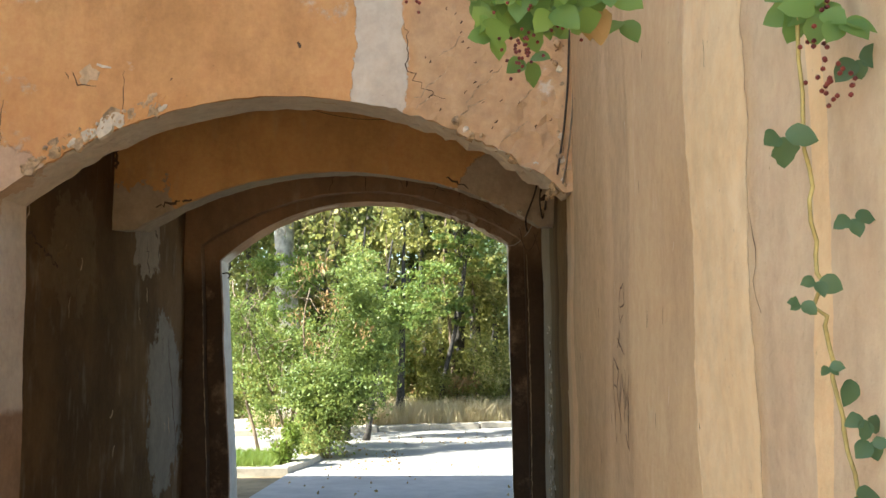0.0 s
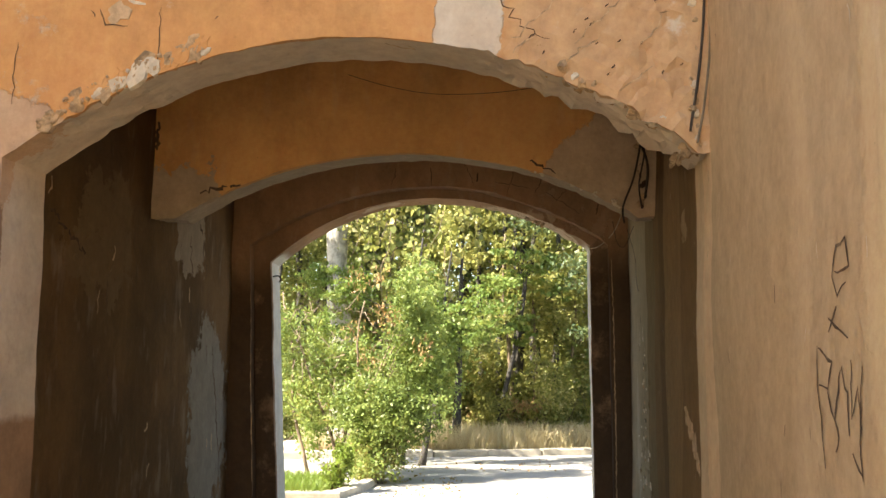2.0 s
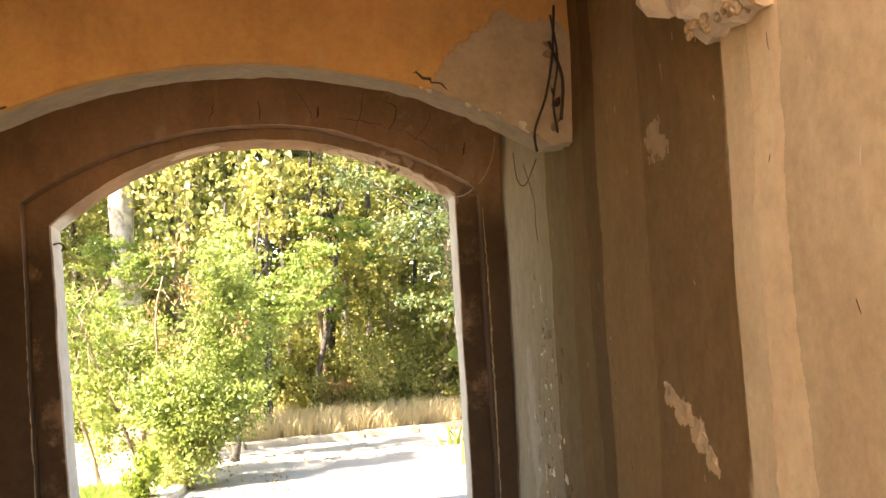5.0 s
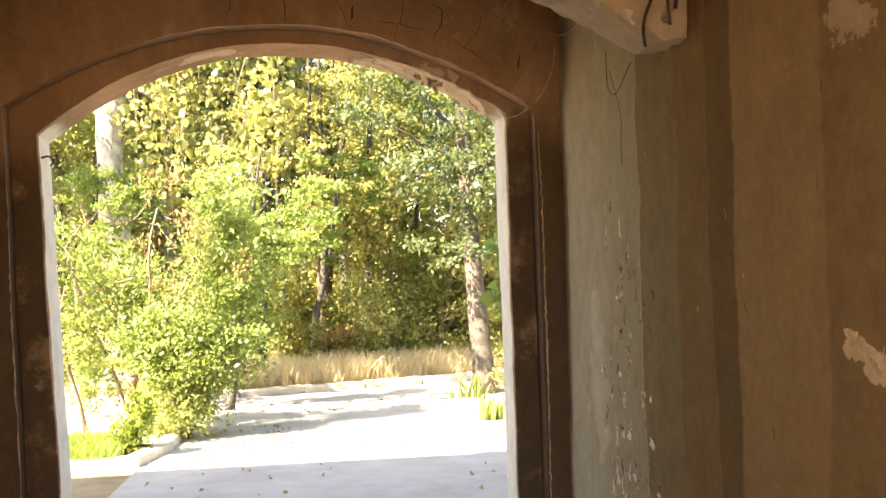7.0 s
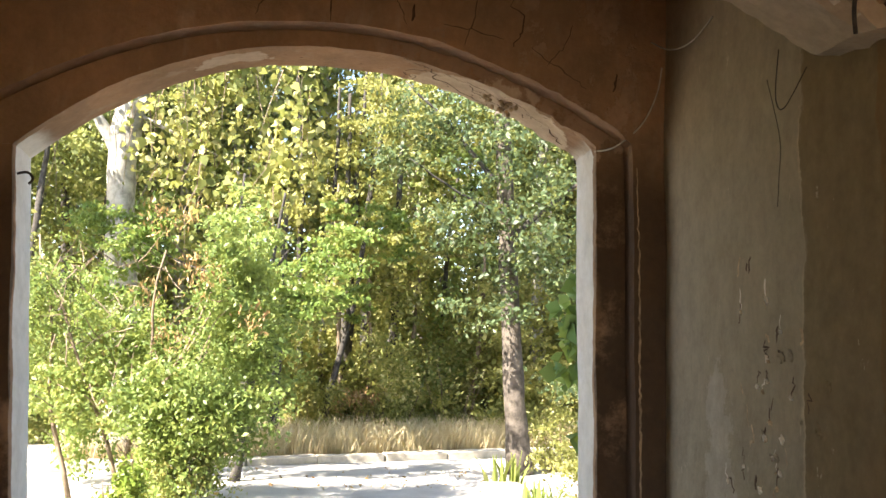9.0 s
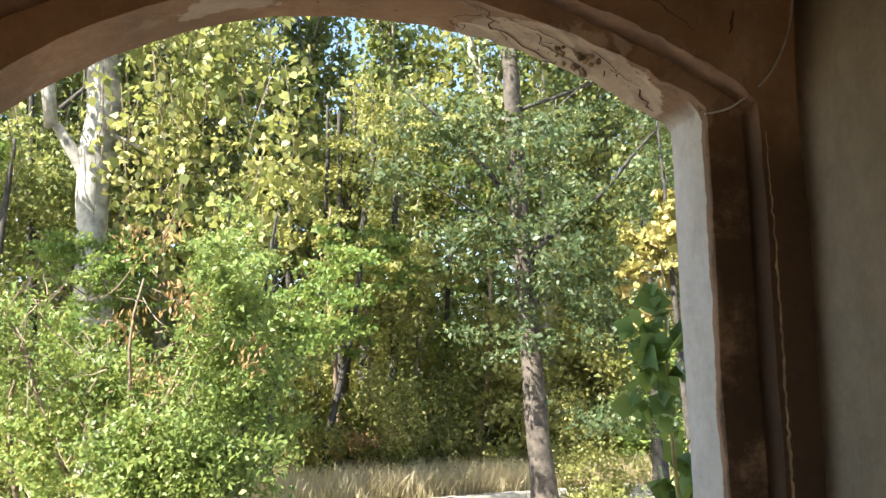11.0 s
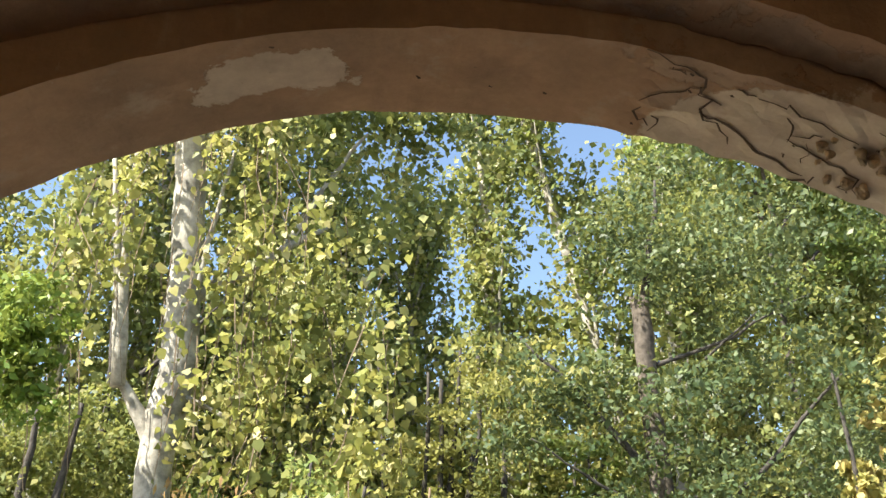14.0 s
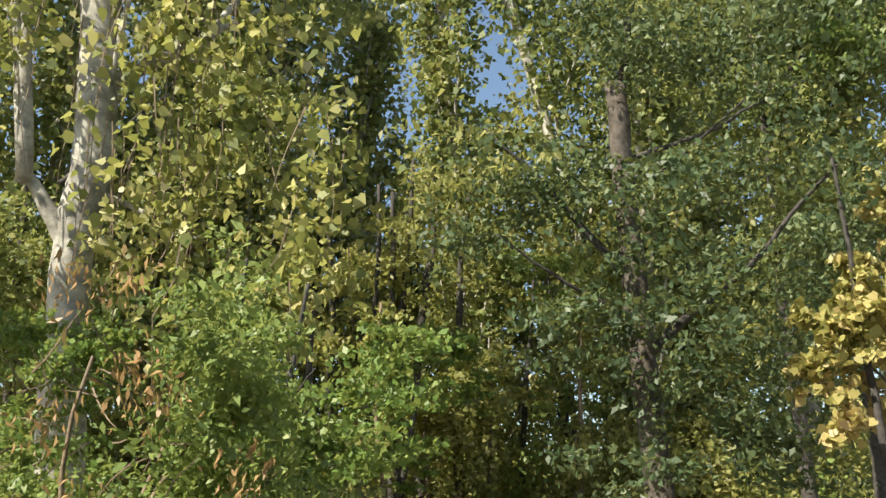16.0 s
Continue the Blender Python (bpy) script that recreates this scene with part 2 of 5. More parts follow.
M_BARK = plain("dark_bark", (0.07, 0.064, 0.058), 0.95, 0.4, 14, bump=0.8)
M_TRUNK = plain("reddish_brown_bark", (0.105, 0.09, 0.076), 0.95, 0.45, 11, bump=0.9)
M_PALE = plain("pale_plane_bark", (0.33, 0.315, 0.275), 0.85, 0.5, 5, bump=0.5)
M_TWIG = plain("grey_twig", (0.22, 0.17, 0.12), 0.9, 0.3, 14, bump=0.3)
M_DARK = plain("dark_crack", (0.10, 0.062, 0.04), 0.95, 0.3, 20, bump=0)
M_WIRE = plain("old_cable", (0.06, 0.045, 0.035), 0.7, 0.3, 20, bump=0)
M_CORD = plain("pale_cord", (0.50, 0.44, 0.34), 0.8, 0.2, 20, bump=0)
M_SCRAWL = plain("charcoal_scrawl", (0.14, 0.095, 0.065), 0.95, 0.3, 30, bump=0)
M_BROKEN = plain("broken_masonry", (0.46, 0.32, 0.19), 0.95, 0.45, 16, bump=0.9)
M_LIME = plain("white_lime_plaster", (0.66, 0.57, 0.44), 0.9, 0.2, 14, bump=0.6)
M_SCRAPE = plain("scraped_tan_plaster", (0.58, 0.41, 0.25), 0.9, 0.25, 14, bump=0.6)
M_STRAW = leaf_material("dry_straw", [(0, (0.52, 0.42, 0.25)), (0.6, (0.64, 0.55, 0.36)), (1, (0.44, 0.32, 0.17))], 0.25)
M_GRASS = leaf_material("green_grass", [(0, (0.10, 0.20, 0.03)), (1, (0.26, 0.34, 0.06))], 0.35)
M_LOCUST = leaf_material("locust_leaf", [(0, (0.08, 0.14, 0.04)), (0.5, (0.21, 0.30, 0.08)), (0.9, (0.33, 0.40, 0.12)), (1, (0.52, 0.38, 0.16))], 0.45)
M_YELLOW = leaf_material("yellowing_leaf", [(0, (0.10, 0.14, 0.04)), (0.42, (0.26, 0.29, 0.09)), (0.78, (0.52, 0.49, 0.18)), (1, (0.70, 0.63, 0.36))], 0.48)
M_DEEP = leaf_material("deep_green_leaf", [(0, (0.10, 0.13, 0.05)), (0.5, (0.22, 0.27, 0.09)), (1, (0.44, 0.42, 0.17))], 0.48)
M_BLUE = leaf_material("blue_green_leaf", [(0, (0.03, 0.055, 0.026)), (0.6, (0.085, 0.135, 0.06)), (1, (0.25, 0.30, 0.14))], 0.4)
M_OLIVE = leaf_material("olive_leaf", [(0, (0.14, 0.16, 0.05)), (0.5, (0.33, 0.34, 0.11)), (1, (0.56, 0.51, 0.20))], 0.55)
M_POPLAR = leaf_material("poplar_leaf", [(0, (0.05, 0.09, 0.03)), (0.55, (0.21, 0.26, 0.09)), (1, (0.52, 0.49, 0.21))], 0.45)
M_MAPLE = leaf_material("maple_leaf", [(0, (0.22, 0.24, 0.07)), (0.5, (0.46, 0.40, 0.14)), (1, (0.66, 0.48, 0.26))], 0.35)
M_FRESH = leaf_material("fresh_green_leaf", [(0, (0.08, 0.15, 0.035)), (0.6, (0.17, 0.27, 0.06)), (1, (0.34, 0.39, 0.12))], 0.45)
M_POD = leaf_material("dry_seed_pod", [(0, (0.34, 0.19, 0.08)), (1, (0.46, 0.31, 0.15))], 0.3)
M_BRAMBLE = leaf_material("bramble_leaf", [(0, (0.06, 0.15, 0.06)), (0.6, (0.13, 0.26, 0.07)), (1, (0.30, 0.44, 0.09))], 0.45)
# same bramble leaf, with shade mixed into its colour for the main stem
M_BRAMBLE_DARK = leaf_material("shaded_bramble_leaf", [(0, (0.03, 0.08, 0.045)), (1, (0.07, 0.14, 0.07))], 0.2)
M_BERRY = plain("dark_red_berry", (0.12, 0.026, 0.022), 0.35, 0.5, 40, bump=0)
M_STEM = plain("bramble_stem", (0.36, 0.30, 0.12), 0.7, 0.25, 20, bump=0.2)
M_IRIS = leaf_material("iris_blade", [(0, (0.10, 0.18, 0.04)), (1, (0.40, 0.42, 0.12))], 0.35)
M_STONE = plain("cut_stone", (0.40, 0.34, 0.26), 0.9, 0.2, 7, bump=0.6)


# ---- building helpers ----
def mesh_object(name, bm, mat, parent=None, label="", smooth=False):
    me = bpy.data.meshes.new(name)
    bm.to_mesh(me)
    bm.free()
    me.materials.append(mat)
    if smooth:
        me.polygons.foreach_set("use_smooth", [True] * len(me.polygons))
    ob = new(name, me)
    ob.parent = parent
    if label:
        ob["label"] = label
    return ob


def part(name, bm, mat, parent, label="", smooth=False):
    return mesh_object(name, bm, mat, parent, label, smooth)


def empty(name, at=(0, 0, 0)):
    ob = new(name)
    ob.location = at
    return ob


def array_mesh(name, verts, faces, mat, parent=None, smooth=False):
    """A mesh from numpy arrays: verts (n, 3), faces (m, k)."""
    me = bpy.data.meshes.new(name)
    n, k = faces.shape
    me.vertices.add(len(verts))
    me.vertices.foreach_set("co", np.ascontiguousarray(verts, dtype=np.float32).ravel())
    me.loops.add(n * k)
    me.loops.foreach_set("vertex_index", np.ascontiguousarray(faces, dtype=np.int32).ravel())
    me.polygons.add(n)
    me.polygons.foreach_set("loop_start", np.arange(0, n * k, k, dtype=np.int32))
    if smooth:
        me.polygons.foreach_set("use_smooth", np.ones(n, dtype=bool))
    me.update(calc_edges=True)
    me.materials.append(mat)
    ob = new(name, me)
    ob.parent = parent
    return ob


def sheet(bm, f, nu, nv):
    """A grid of quads over f(u, v), u and v from 0 to 1."""
    rows = [[bm.verts.new(f(i / nu, j / nv)) for j in range(nv + 1)] for i in range(nu + 1)]
    for i in range(nu):
        for j in range(nv):
            bm.faces.new((rows[i][j], rows[i + 1][j], rows[i + 1][j + 1], rows[i][j + 1]))


def uneven(bm, big=0.012, small=0.004, edges=None):
    """Moves points by smooth noise; edges(co) gives extra roughness near broken rims."""
    for v in bm.verts:
        p = v.co.copy()
        d = noise.noise_vector(p * 1.7) * big + noise.noise_vector(p * 9.0) * small
        if edges:
            d += noise.noise_vector(p * 14.0) * edges(p)
        v.co = p + d


def box(bm, lo, hi, bevel=0.0):
    r = bmesh.ops.create_cube(bm, size=1)
    for v in r["verts"]:
        v.co = Vector([lo[i] + (hi[i] - lo[i]) * (v.co[i] + 0.5) for i in range(3)])
    if bevel:
        es = {e for v in r["verts"] for e in v.link_edges}
        bmesh.ops.bevel(bm, geom=list(es), offset=bevel, segments=2, affect='EDGES', profile=0.6)


def arch_wall(name, y0, y1, xl, xr, top, half, spring, rise, mat, label, pier_l=None, pier_r=None, back=0.0, power=2.1, edges=None, big=0.012, springs=(0, 0), cx=0.0):
    """A wall across the passage with a segmental arch. pier_l, pier_r: the jamb's x at the ground, or None for no pier."""
    bm = bmesh.new()

    def z_arch(x, y):
        k = (y - y0) / (y1 - y0)
        u = max(-1, min(1, (x - cx) / half))
        lift = (springs[0] * (1 - u) / 2 + springs[1] * (1 + u) / 2) * abs(u)
        return spring + back * k + lift + (rise) * (1 - abs(u) ** power)

    n = 96
    for y in (y0, y1):
        sheet(bm, lambda u, v: (cx - half + 2 * half * u, y, z_arch(cx - half + 2 * half * u, y) * (1 - v) + top * v), n, 34)
    sheet(bm, lambda u, v: (cx - half + 2 * half * u, y0 + (y1 - y0) * v, z_arch(cx - half + 2 * half * u, y0 + (y1 - y0) * v)), n, 12)
    for side, edge, pier in ((-1, xl, pier_l), (1, xr, pier_r)):
        for y in (y0, y1):
            sheet(bm, lambda u, v: ((cx + side * half) * (1 - u) + edge * u, y, z_arch(cx + side * half, y) * (1 - v) + top * v), 4, 34)
        if pier is None:
            sheet(bm, lambda u, v: ((cx + side * half) * (1 - u) + edge * u, y0 + (y1 - y0) * v, z_arch(cx + side * half, y0 + (y1 - y0) * v)), 4, 12)
        else:
            for y in (y0, y1):
                sheet(bm, lambda u, v: ((pier * (1 - v) + (cx + side * half) * v) * (1 - u) + edge * u, y, GZ * (1 - v) + z_arch(cx + side * half, y) * v), 5, 60)
            sheet(bm, lambda u, v: (pier * (1 - v) + (cx + side * half) * v, y0 + (y1 - y0) * u, GZ * (1 - v) + z_arch(cx + side * half, y0 + (y1 - y0) * u) * v), 12, 60)
    box(bm, (xl, y0, top - 0.002), (xr, y1, top))
    bmesh.ops.remove_doubles(bm, verts=bm.verts, dist=0.0008)
    bmesh.ops.recalc_face_normals(bm, faces=bm.faces)
    uneven(bm, big, 0.004, (lambda p: edges(p, z_arch)) if edges else None)
    return tagged(mesh_object(name, bm, mat), label, "wall", kind="structure")


def side_wall(name, x, out, y0, y1, top, mat, label, lean=None):
    """A long wall whose inner face lies at x and whose outer face at out."""
    bm = bmesh.new()
    ny, nz = max(4, int((y1 - y0) / 0.07)), max(4, int(top / 0.07))
    face = (lambda y: x) if lean is None else lean
    sheet(bm, lambda u, v: (face(y0 + (y1 - y0) * u), y0 + (y1 - y0) * u, GZ + (top - GZ) * v), ny, nz)
    uneven(bm, 0.016, 0.003)
    lo, hi = min(x, out), max(x, out)
    gap = (0.03 if lean is None else 0.27) * (1 if out > x else -1)
    box(bm, (min(x + gap, out), y0, GZ), (max(x + gap, out), y1, top))
    sheet(bm, lambda u, v: (face(y0) + (out - face(y0)) * u, y0, GZ + (top - GZ) * v), 1, nz)
    sheet(bm, lambda u, v: (face(y0) + (out - face(y0)) * u, y0 + (y1 - y0) * v, top), 1, ny)
    return tagged(mesh_object(name, bm, mat), label, "wall", kind="structure")


def tube(bm, points, radii, sides=7):
    """A tapered tube along points."""
    pts = [Vector(p) for p in points]
    rings = []
    for i, p in enumerate(pts):
        d = (pts[min(i + 1, len(pts) - 1)] - pts[max(i - 1, 0)]).normalized()
        a = d.orthogonal().normalized() if i == 0 else (a - d * a.dot(d)).normalized()
        b = d.cross(a)
        r = radii if isinstance(radii, (int, float)) else radii[i]
        rings.append([bm.verts.new(p + (a * math.cos(k * math.tau / sides) + b * math.sin(k * math.tau / sides)) * r) for k in range(sides)])
    for q, w in zip(rings, rings[1:]):
        for k in range(sides):
            bm.faces.new((q[k], q[(k + 1) % sides], w[(k + 1) % sides], w[k]))
    bm.faces.new(rings[0][::-1])
    bm.faces.new(rings[-1])


# ---- structure: passage ----
def rough_front(p, z_arch):
    d = abs(p.z - z_arch(p.x, p.y)) if abs(p.x) < 1.6 else 1
    r = 0.020 * max(0, 1 - d / 0.10) if -1.25 < p.x < -0.8 or p.x > 0.7 else 0.006 * max(0, 1 - d / 0.06)
    if p.x > 0.76:
        r += 0.010 + 0.016 * max(0, min(1, (p.x - 1.2) / 0.3))
    return r


def rough_second(p, z_arch):
    d = abs(p.z - z_arch(p.x, p.y))
    return (0.016 if p.x > 0.8 or p.x < -1.2 else 0.005) * max(0, 1 - d / 0.09)


def rough_exit(p, z_arch):
    d = abs(p.z - z_arch(p.x, p.y))
    return (0.014 if p.x > 0.45 else 0.005) * max(0, 1 - d / 0.12)


ROOF = 4.25
arch_wall("wall_front_arch", 3.29, 3.69, -1.80, 1.70, ROOF, 1.57, 2.41, 0.55, M_FRONT,
          "orange plastered arch wall with flaking broken edges", pier_l=-1.49, back=0.014, edges=rough_front, cx=0.06)
arch_wall("wall_second_arch", 5.70, 6.10, -1.86, 1.78, ROOF, 1.63, 2.50, 0.455, M_SECOND,
          "ochre plastered inner arch with peeled corners", back=0.03, edges=rough_second, cx=0.04)
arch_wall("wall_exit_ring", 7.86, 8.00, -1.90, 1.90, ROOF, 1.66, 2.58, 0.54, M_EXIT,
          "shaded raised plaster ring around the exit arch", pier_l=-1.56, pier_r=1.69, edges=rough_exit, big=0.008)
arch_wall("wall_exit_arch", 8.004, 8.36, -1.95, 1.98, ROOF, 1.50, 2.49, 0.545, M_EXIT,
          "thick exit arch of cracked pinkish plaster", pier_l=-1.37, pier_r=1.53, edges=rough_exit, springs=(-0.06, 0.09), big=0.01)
side_wall("wall_right", 1.70, 2.2, -6.0, 8.0, ROOF, M_RIGHT, "long tan plaster wall with stains, scratches and shade painted inside the passage",
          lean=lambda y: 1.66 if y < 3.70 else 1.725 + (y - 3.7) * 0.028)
side_wall("wall_left", -1.70, -2.2, 3.30, 8.0, ROOF, M_LEFT, "stained plaster wall painted dark for shade, with peeling patches",
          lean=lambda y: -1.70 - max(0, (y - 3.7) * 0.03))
# unseen wall, added and sized only to shade the forecourt from the sun
side_wall("wall_forecourt", -1.90, -2.4, -2.9, 3.27, 8.6, M_OUTER, "tall unseen wall added to keep sun off the forecourt")
bm = bmesh.new()
for y0, y1 in ((3.70, 5.69), (6.10, 7.86)):
    sheet(bm, lambda u, v: (-1.9 + 3.8 * u, y0 + (y1 - y0) * v, 3.6 + 0.45 * (1 - (2 * u - 1) ** 2)), 24, 8)
uneven(bm, 0.012, 0.004)
box(bm, (-2.2, 3.28, ROOF), (2.2, 8.40, ROOF + 0.12))
tagged(mesh_object("ceiling", bm, M_CEIL), "shallow plaster vaults of the passage", "ceiling", kind="structure")
for nm, x0, x1 in (("wall_outside_left", -9.0, -1.96), ("wall_outside_right", 1.99, 9.0)):
    bm = bmesh.new()
    box(bm, (x0, 8.0, GZ), (x1, 8.36, ROOF + 0.1), 0.02)
    tagged(mesh_object(nm, bm, M_OUTER), "plain rendered outer wall of the gatehouse", "wall", kind="structure")

# ---- ground ----
bm = bmesh.new()
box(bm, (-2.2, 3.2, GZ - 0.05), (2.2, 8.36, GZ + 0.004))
tagged(mesh_object("floor", bm, M_FLOOR), "unseen earth floor of the passage, kept dark to cut bounced light", "floor", kind="structure")
bm = bmesh.new()
box(bm, (-2.2, -6.0, GZ - 0.05), (2.2, 3.2, GZ + 0.004))
tagged(mesh_object("pavement", bm, M_PAVE), "unseen concrete of the forecourt, kept pale to bounce light", "pavement", kind="structure")
bm = bmesh.new()
sheet(bm, lambda u, v: (-400 + 800 * u, -400 + 800 * v, GZ - 0.03), 80, 80)
tagged(mesh_object("ground", bm, M_SOIL), "dry bare soil with sparse litter", "ground", kind="structure")
bm = bmesh.new()
sheet(bm, lambda u, v: (-1.45 + 0.2 * v + (3.9 + 0.2 * v) * u, 8.36 + 4.3 * v, GZ), 12, 12)
sheet(bm, lambda u, v: (-14 + 34 * u, (12.4 + 0.06 * (-14 + 34 * u)) * (1 - v) + (16.5 + 0.30 * (-14 + 34 * u)) * v, GZ + 0.003), 40, 8)
tagged(mesh_object("road", bm, M_ROAD), "sunlit pale asphalt road beyond the gate", "road", kind="structure")

# ---- plants: makers ----
def leaf_cloud(name, centres, size, mat, parent, rng, droop=0.0, aspect=0.62, fold=0.25, spread=0.35, broad=False):
    """One mesh of many small folded leaves, each a kite of two triangles' worth of area, at the given places."""
    n = len(centres)
    d = rng.normal(size=(n, 3))
    d[:, 2] -= droop * 1.6
    d /= np.linalg.norm(d, axis=1, keepdims=True)
    up = rng.normal(size=(n, 3)) + np.array([-0.2, -0.25, 0.55])
    side = np.cross(d, up)
    side /= np.linalg.norm(side, axis=1, keepdims=True) + 1e-9
    nor = np.cross(side, d)
    s = (size * (1 + spread * rng.normal(size=n))).clip(size * 0.4, size * 2)[:, None]
    if broad:
        rim = ((-0.42, 0.0, 0.0), (-0.5, 0.3, 0.3), (-0.12, 0.56, 0.5), (0.2, 0.34, 0.2), (0.58, 0.0, -0.3), (0.2, -0.34, 0.2), (-0.12, -0.56, 0.5), (-0.5, -0.3, 0.3))
        verts = np.stack([centres + d * s * f + side * s * aspect * g + nor * s * fold * h for f, g, h in rim], axis=1).reshape(-1, 3)
        return array_mesh(name, verts, np.arange(8 * n).reshape(n, 8), mat, parent)
    a = centres - d * s * 0.5
    b = centres + side * s * aspect * 0.5 + nor * s * fold * 0.4 - d * s * 0.06
    c = centres + d * s * 0.5 - nor * s * fold * 0.25
    e = centres - side * s * aspect * 0.5 + nor * s * fold * 0.4 - d * s * 0.06
    verts = np.stack([a, b, c, e], axis=1).reshape(-1, 3)
    return array_mesh(name, verts, np.arange(4 * n).reshape(n, 4), mat, parent)


def clumps(rng, count, centre, radii, per, sigma, low=None, keep=None):
    """Leaf places in tight clumps spread through several uneven lobes inside an ellipsoid."""
    d = rng.normal(size=(count, 3))
    d /= np.linalg.norm(d, axis=1, keepdims=True)
    lobes = 7 if count > 24 else 1
    mid = rng.normal(size=(lobes, 3)).clip(-1.3, 1.3) * 0.55 * (lobes > 1)
    own = rng.integers(0, lobes, count)
    scale = (0.38 + 0.30 * rng.random(lobes))[own][:, None] if lobes > 1 else 1.0
    c = np.array(centre) + (mid[own] + d * (rng.random((count, 1)) ** 0.5) * scale) * np.array(radii)
    sigma = np.array(sigma) * 0.8
    if keep is not None:
        c = c[keep(c)]
    p = (c[:, None, :] + rng.normal(size=(len(c), per, 3)) * np.array(sigma)).reshape(-1, 3)
    return p if low is None else p[p[:, 2] > low]


def strands(rng, count, centre, radii, length, per, sigma):
    """Leaf places along hanging strands."""
    c = np.array(centre) + rng.normal(size=(count, 3)).clip(-2.2, 2.2) * np.array(radii) * 0.6
    t = rng.random((count, per, 1))
    l = (length * (0.5 + rng.random((count, 1, 1))))
    p = c[:, None, :] - t * l * np.array([0, 0, 1.0]) + rng.normal(size=(count, per, 3)) * sigma
    return p.reshape(-1, 3)


def limb_path(rng, a, b, steps=7, wander=0.08):
    a, b = np.array(a, float), np.array(b, float)
    l = np.linalg.norm(b - a)
    pts = []
    off = np.zeros(3)
    for i in range(steps + 1):
        t = i / steps
        if 0 < i:
            off = off + rng.normal(size=3) * wander * l / steps
        pts.append(tuple(a + (b - a) * t + off * min(1, t * 2)))
    return pts


def limb(name, rng, a, b, r0, r1, mat, parent, wander=0.10, sides=8):
    bm = bmesh.new()
    pts = limb_path(rng, a, b, 8, wander)
    n = len(pts) - 1
    tube(bm, pts, [r0 + (r1 - r0) * (i / n) ** 0.8 for i in range(n + 1)], sides)
    part(name, bm, mat, parent, smooth=True)
    return pts


def trunk(name, rng, pts, r0, r1, mat, parent, sides=14):
    """A trunk with a flared, knobbly foot."""
    bm = bmesh.new()
    n = len(pts) - 1
    fine = []
    for i in range(n * 5 + 1):
        k = min(i // 5, n - 1)
        f = i / 5 - k
        fine.append(Vector(pts[k]).lerp(Vector(pts[k + 1]), f))
    m = len(fine) - 1
    tube(bm, fine, [(r0 + (r1 - r0) * i / m) * (1 + 0.45 * math.exp(-i * 0.55)) for i in range(m + 1)], sides)
    for v in bm.verts:
        v.co += noise.noise_vector(v.co * 3.2) * r0 * 0.22
    return part(name, bm, mat, parent, smooth=True)


def twigs(name, rng, starts, ends, r, mat, parent):
    """Fine twigs joined into one part."""
    bm = bmesh.new()
    for a, b in zip(starts, ends):
        tube(bm, limb_path(rng, a, b, 4, 0.12), [r, r * 0.85, r * 0.7, r * 0.5, r * 0.25], 4)
    ob = part(name, bm, mat, parent)
    ob["kind"] = "stuff"
    return ob


def blades(name, rng, n, where, height, width, mat, parent=None, bend=0.35):
    """Upright grass blades as bent strips of two quads."""
    p = where(n)
    ang = rng.random(n) * math.tau
    h = height * (0.45 + 0.75 * rng.random(n))
    w = width * (0.6 + 0.8 * rng.random(n))
    sx, sy = np.cos(ang) * w / 2, np.sin(ang) * w / 2
    bx, by = rng.normal(size=n) * bend * h, rng.normal(size=n) * bend * h
    z = np.zeros(n)
    rows = []
    for f, k in ((0, 1.0), (0.55, 0.8), (1.0, 0.12)):
        for s in (-1, 1):
            rows.append(np.stack([p[:, 0] + s * sx * k + bx * f * f, p[:, 1] + s * sy * k + by * f * f, p[:, 2] + h * f], 1))
    v = np.stack(rows, 1).reshape(-1, 3)
    base = np.arange(n)[:, None] * 6
    f = np.concatenate([base + np.array([0, 1, 3, 2]), base + np.array([2, 3, 5, 4])])
    ob = array_mesh(name, v, f, mat, parent)
    ob["kind"] = "stuff"
    return ob


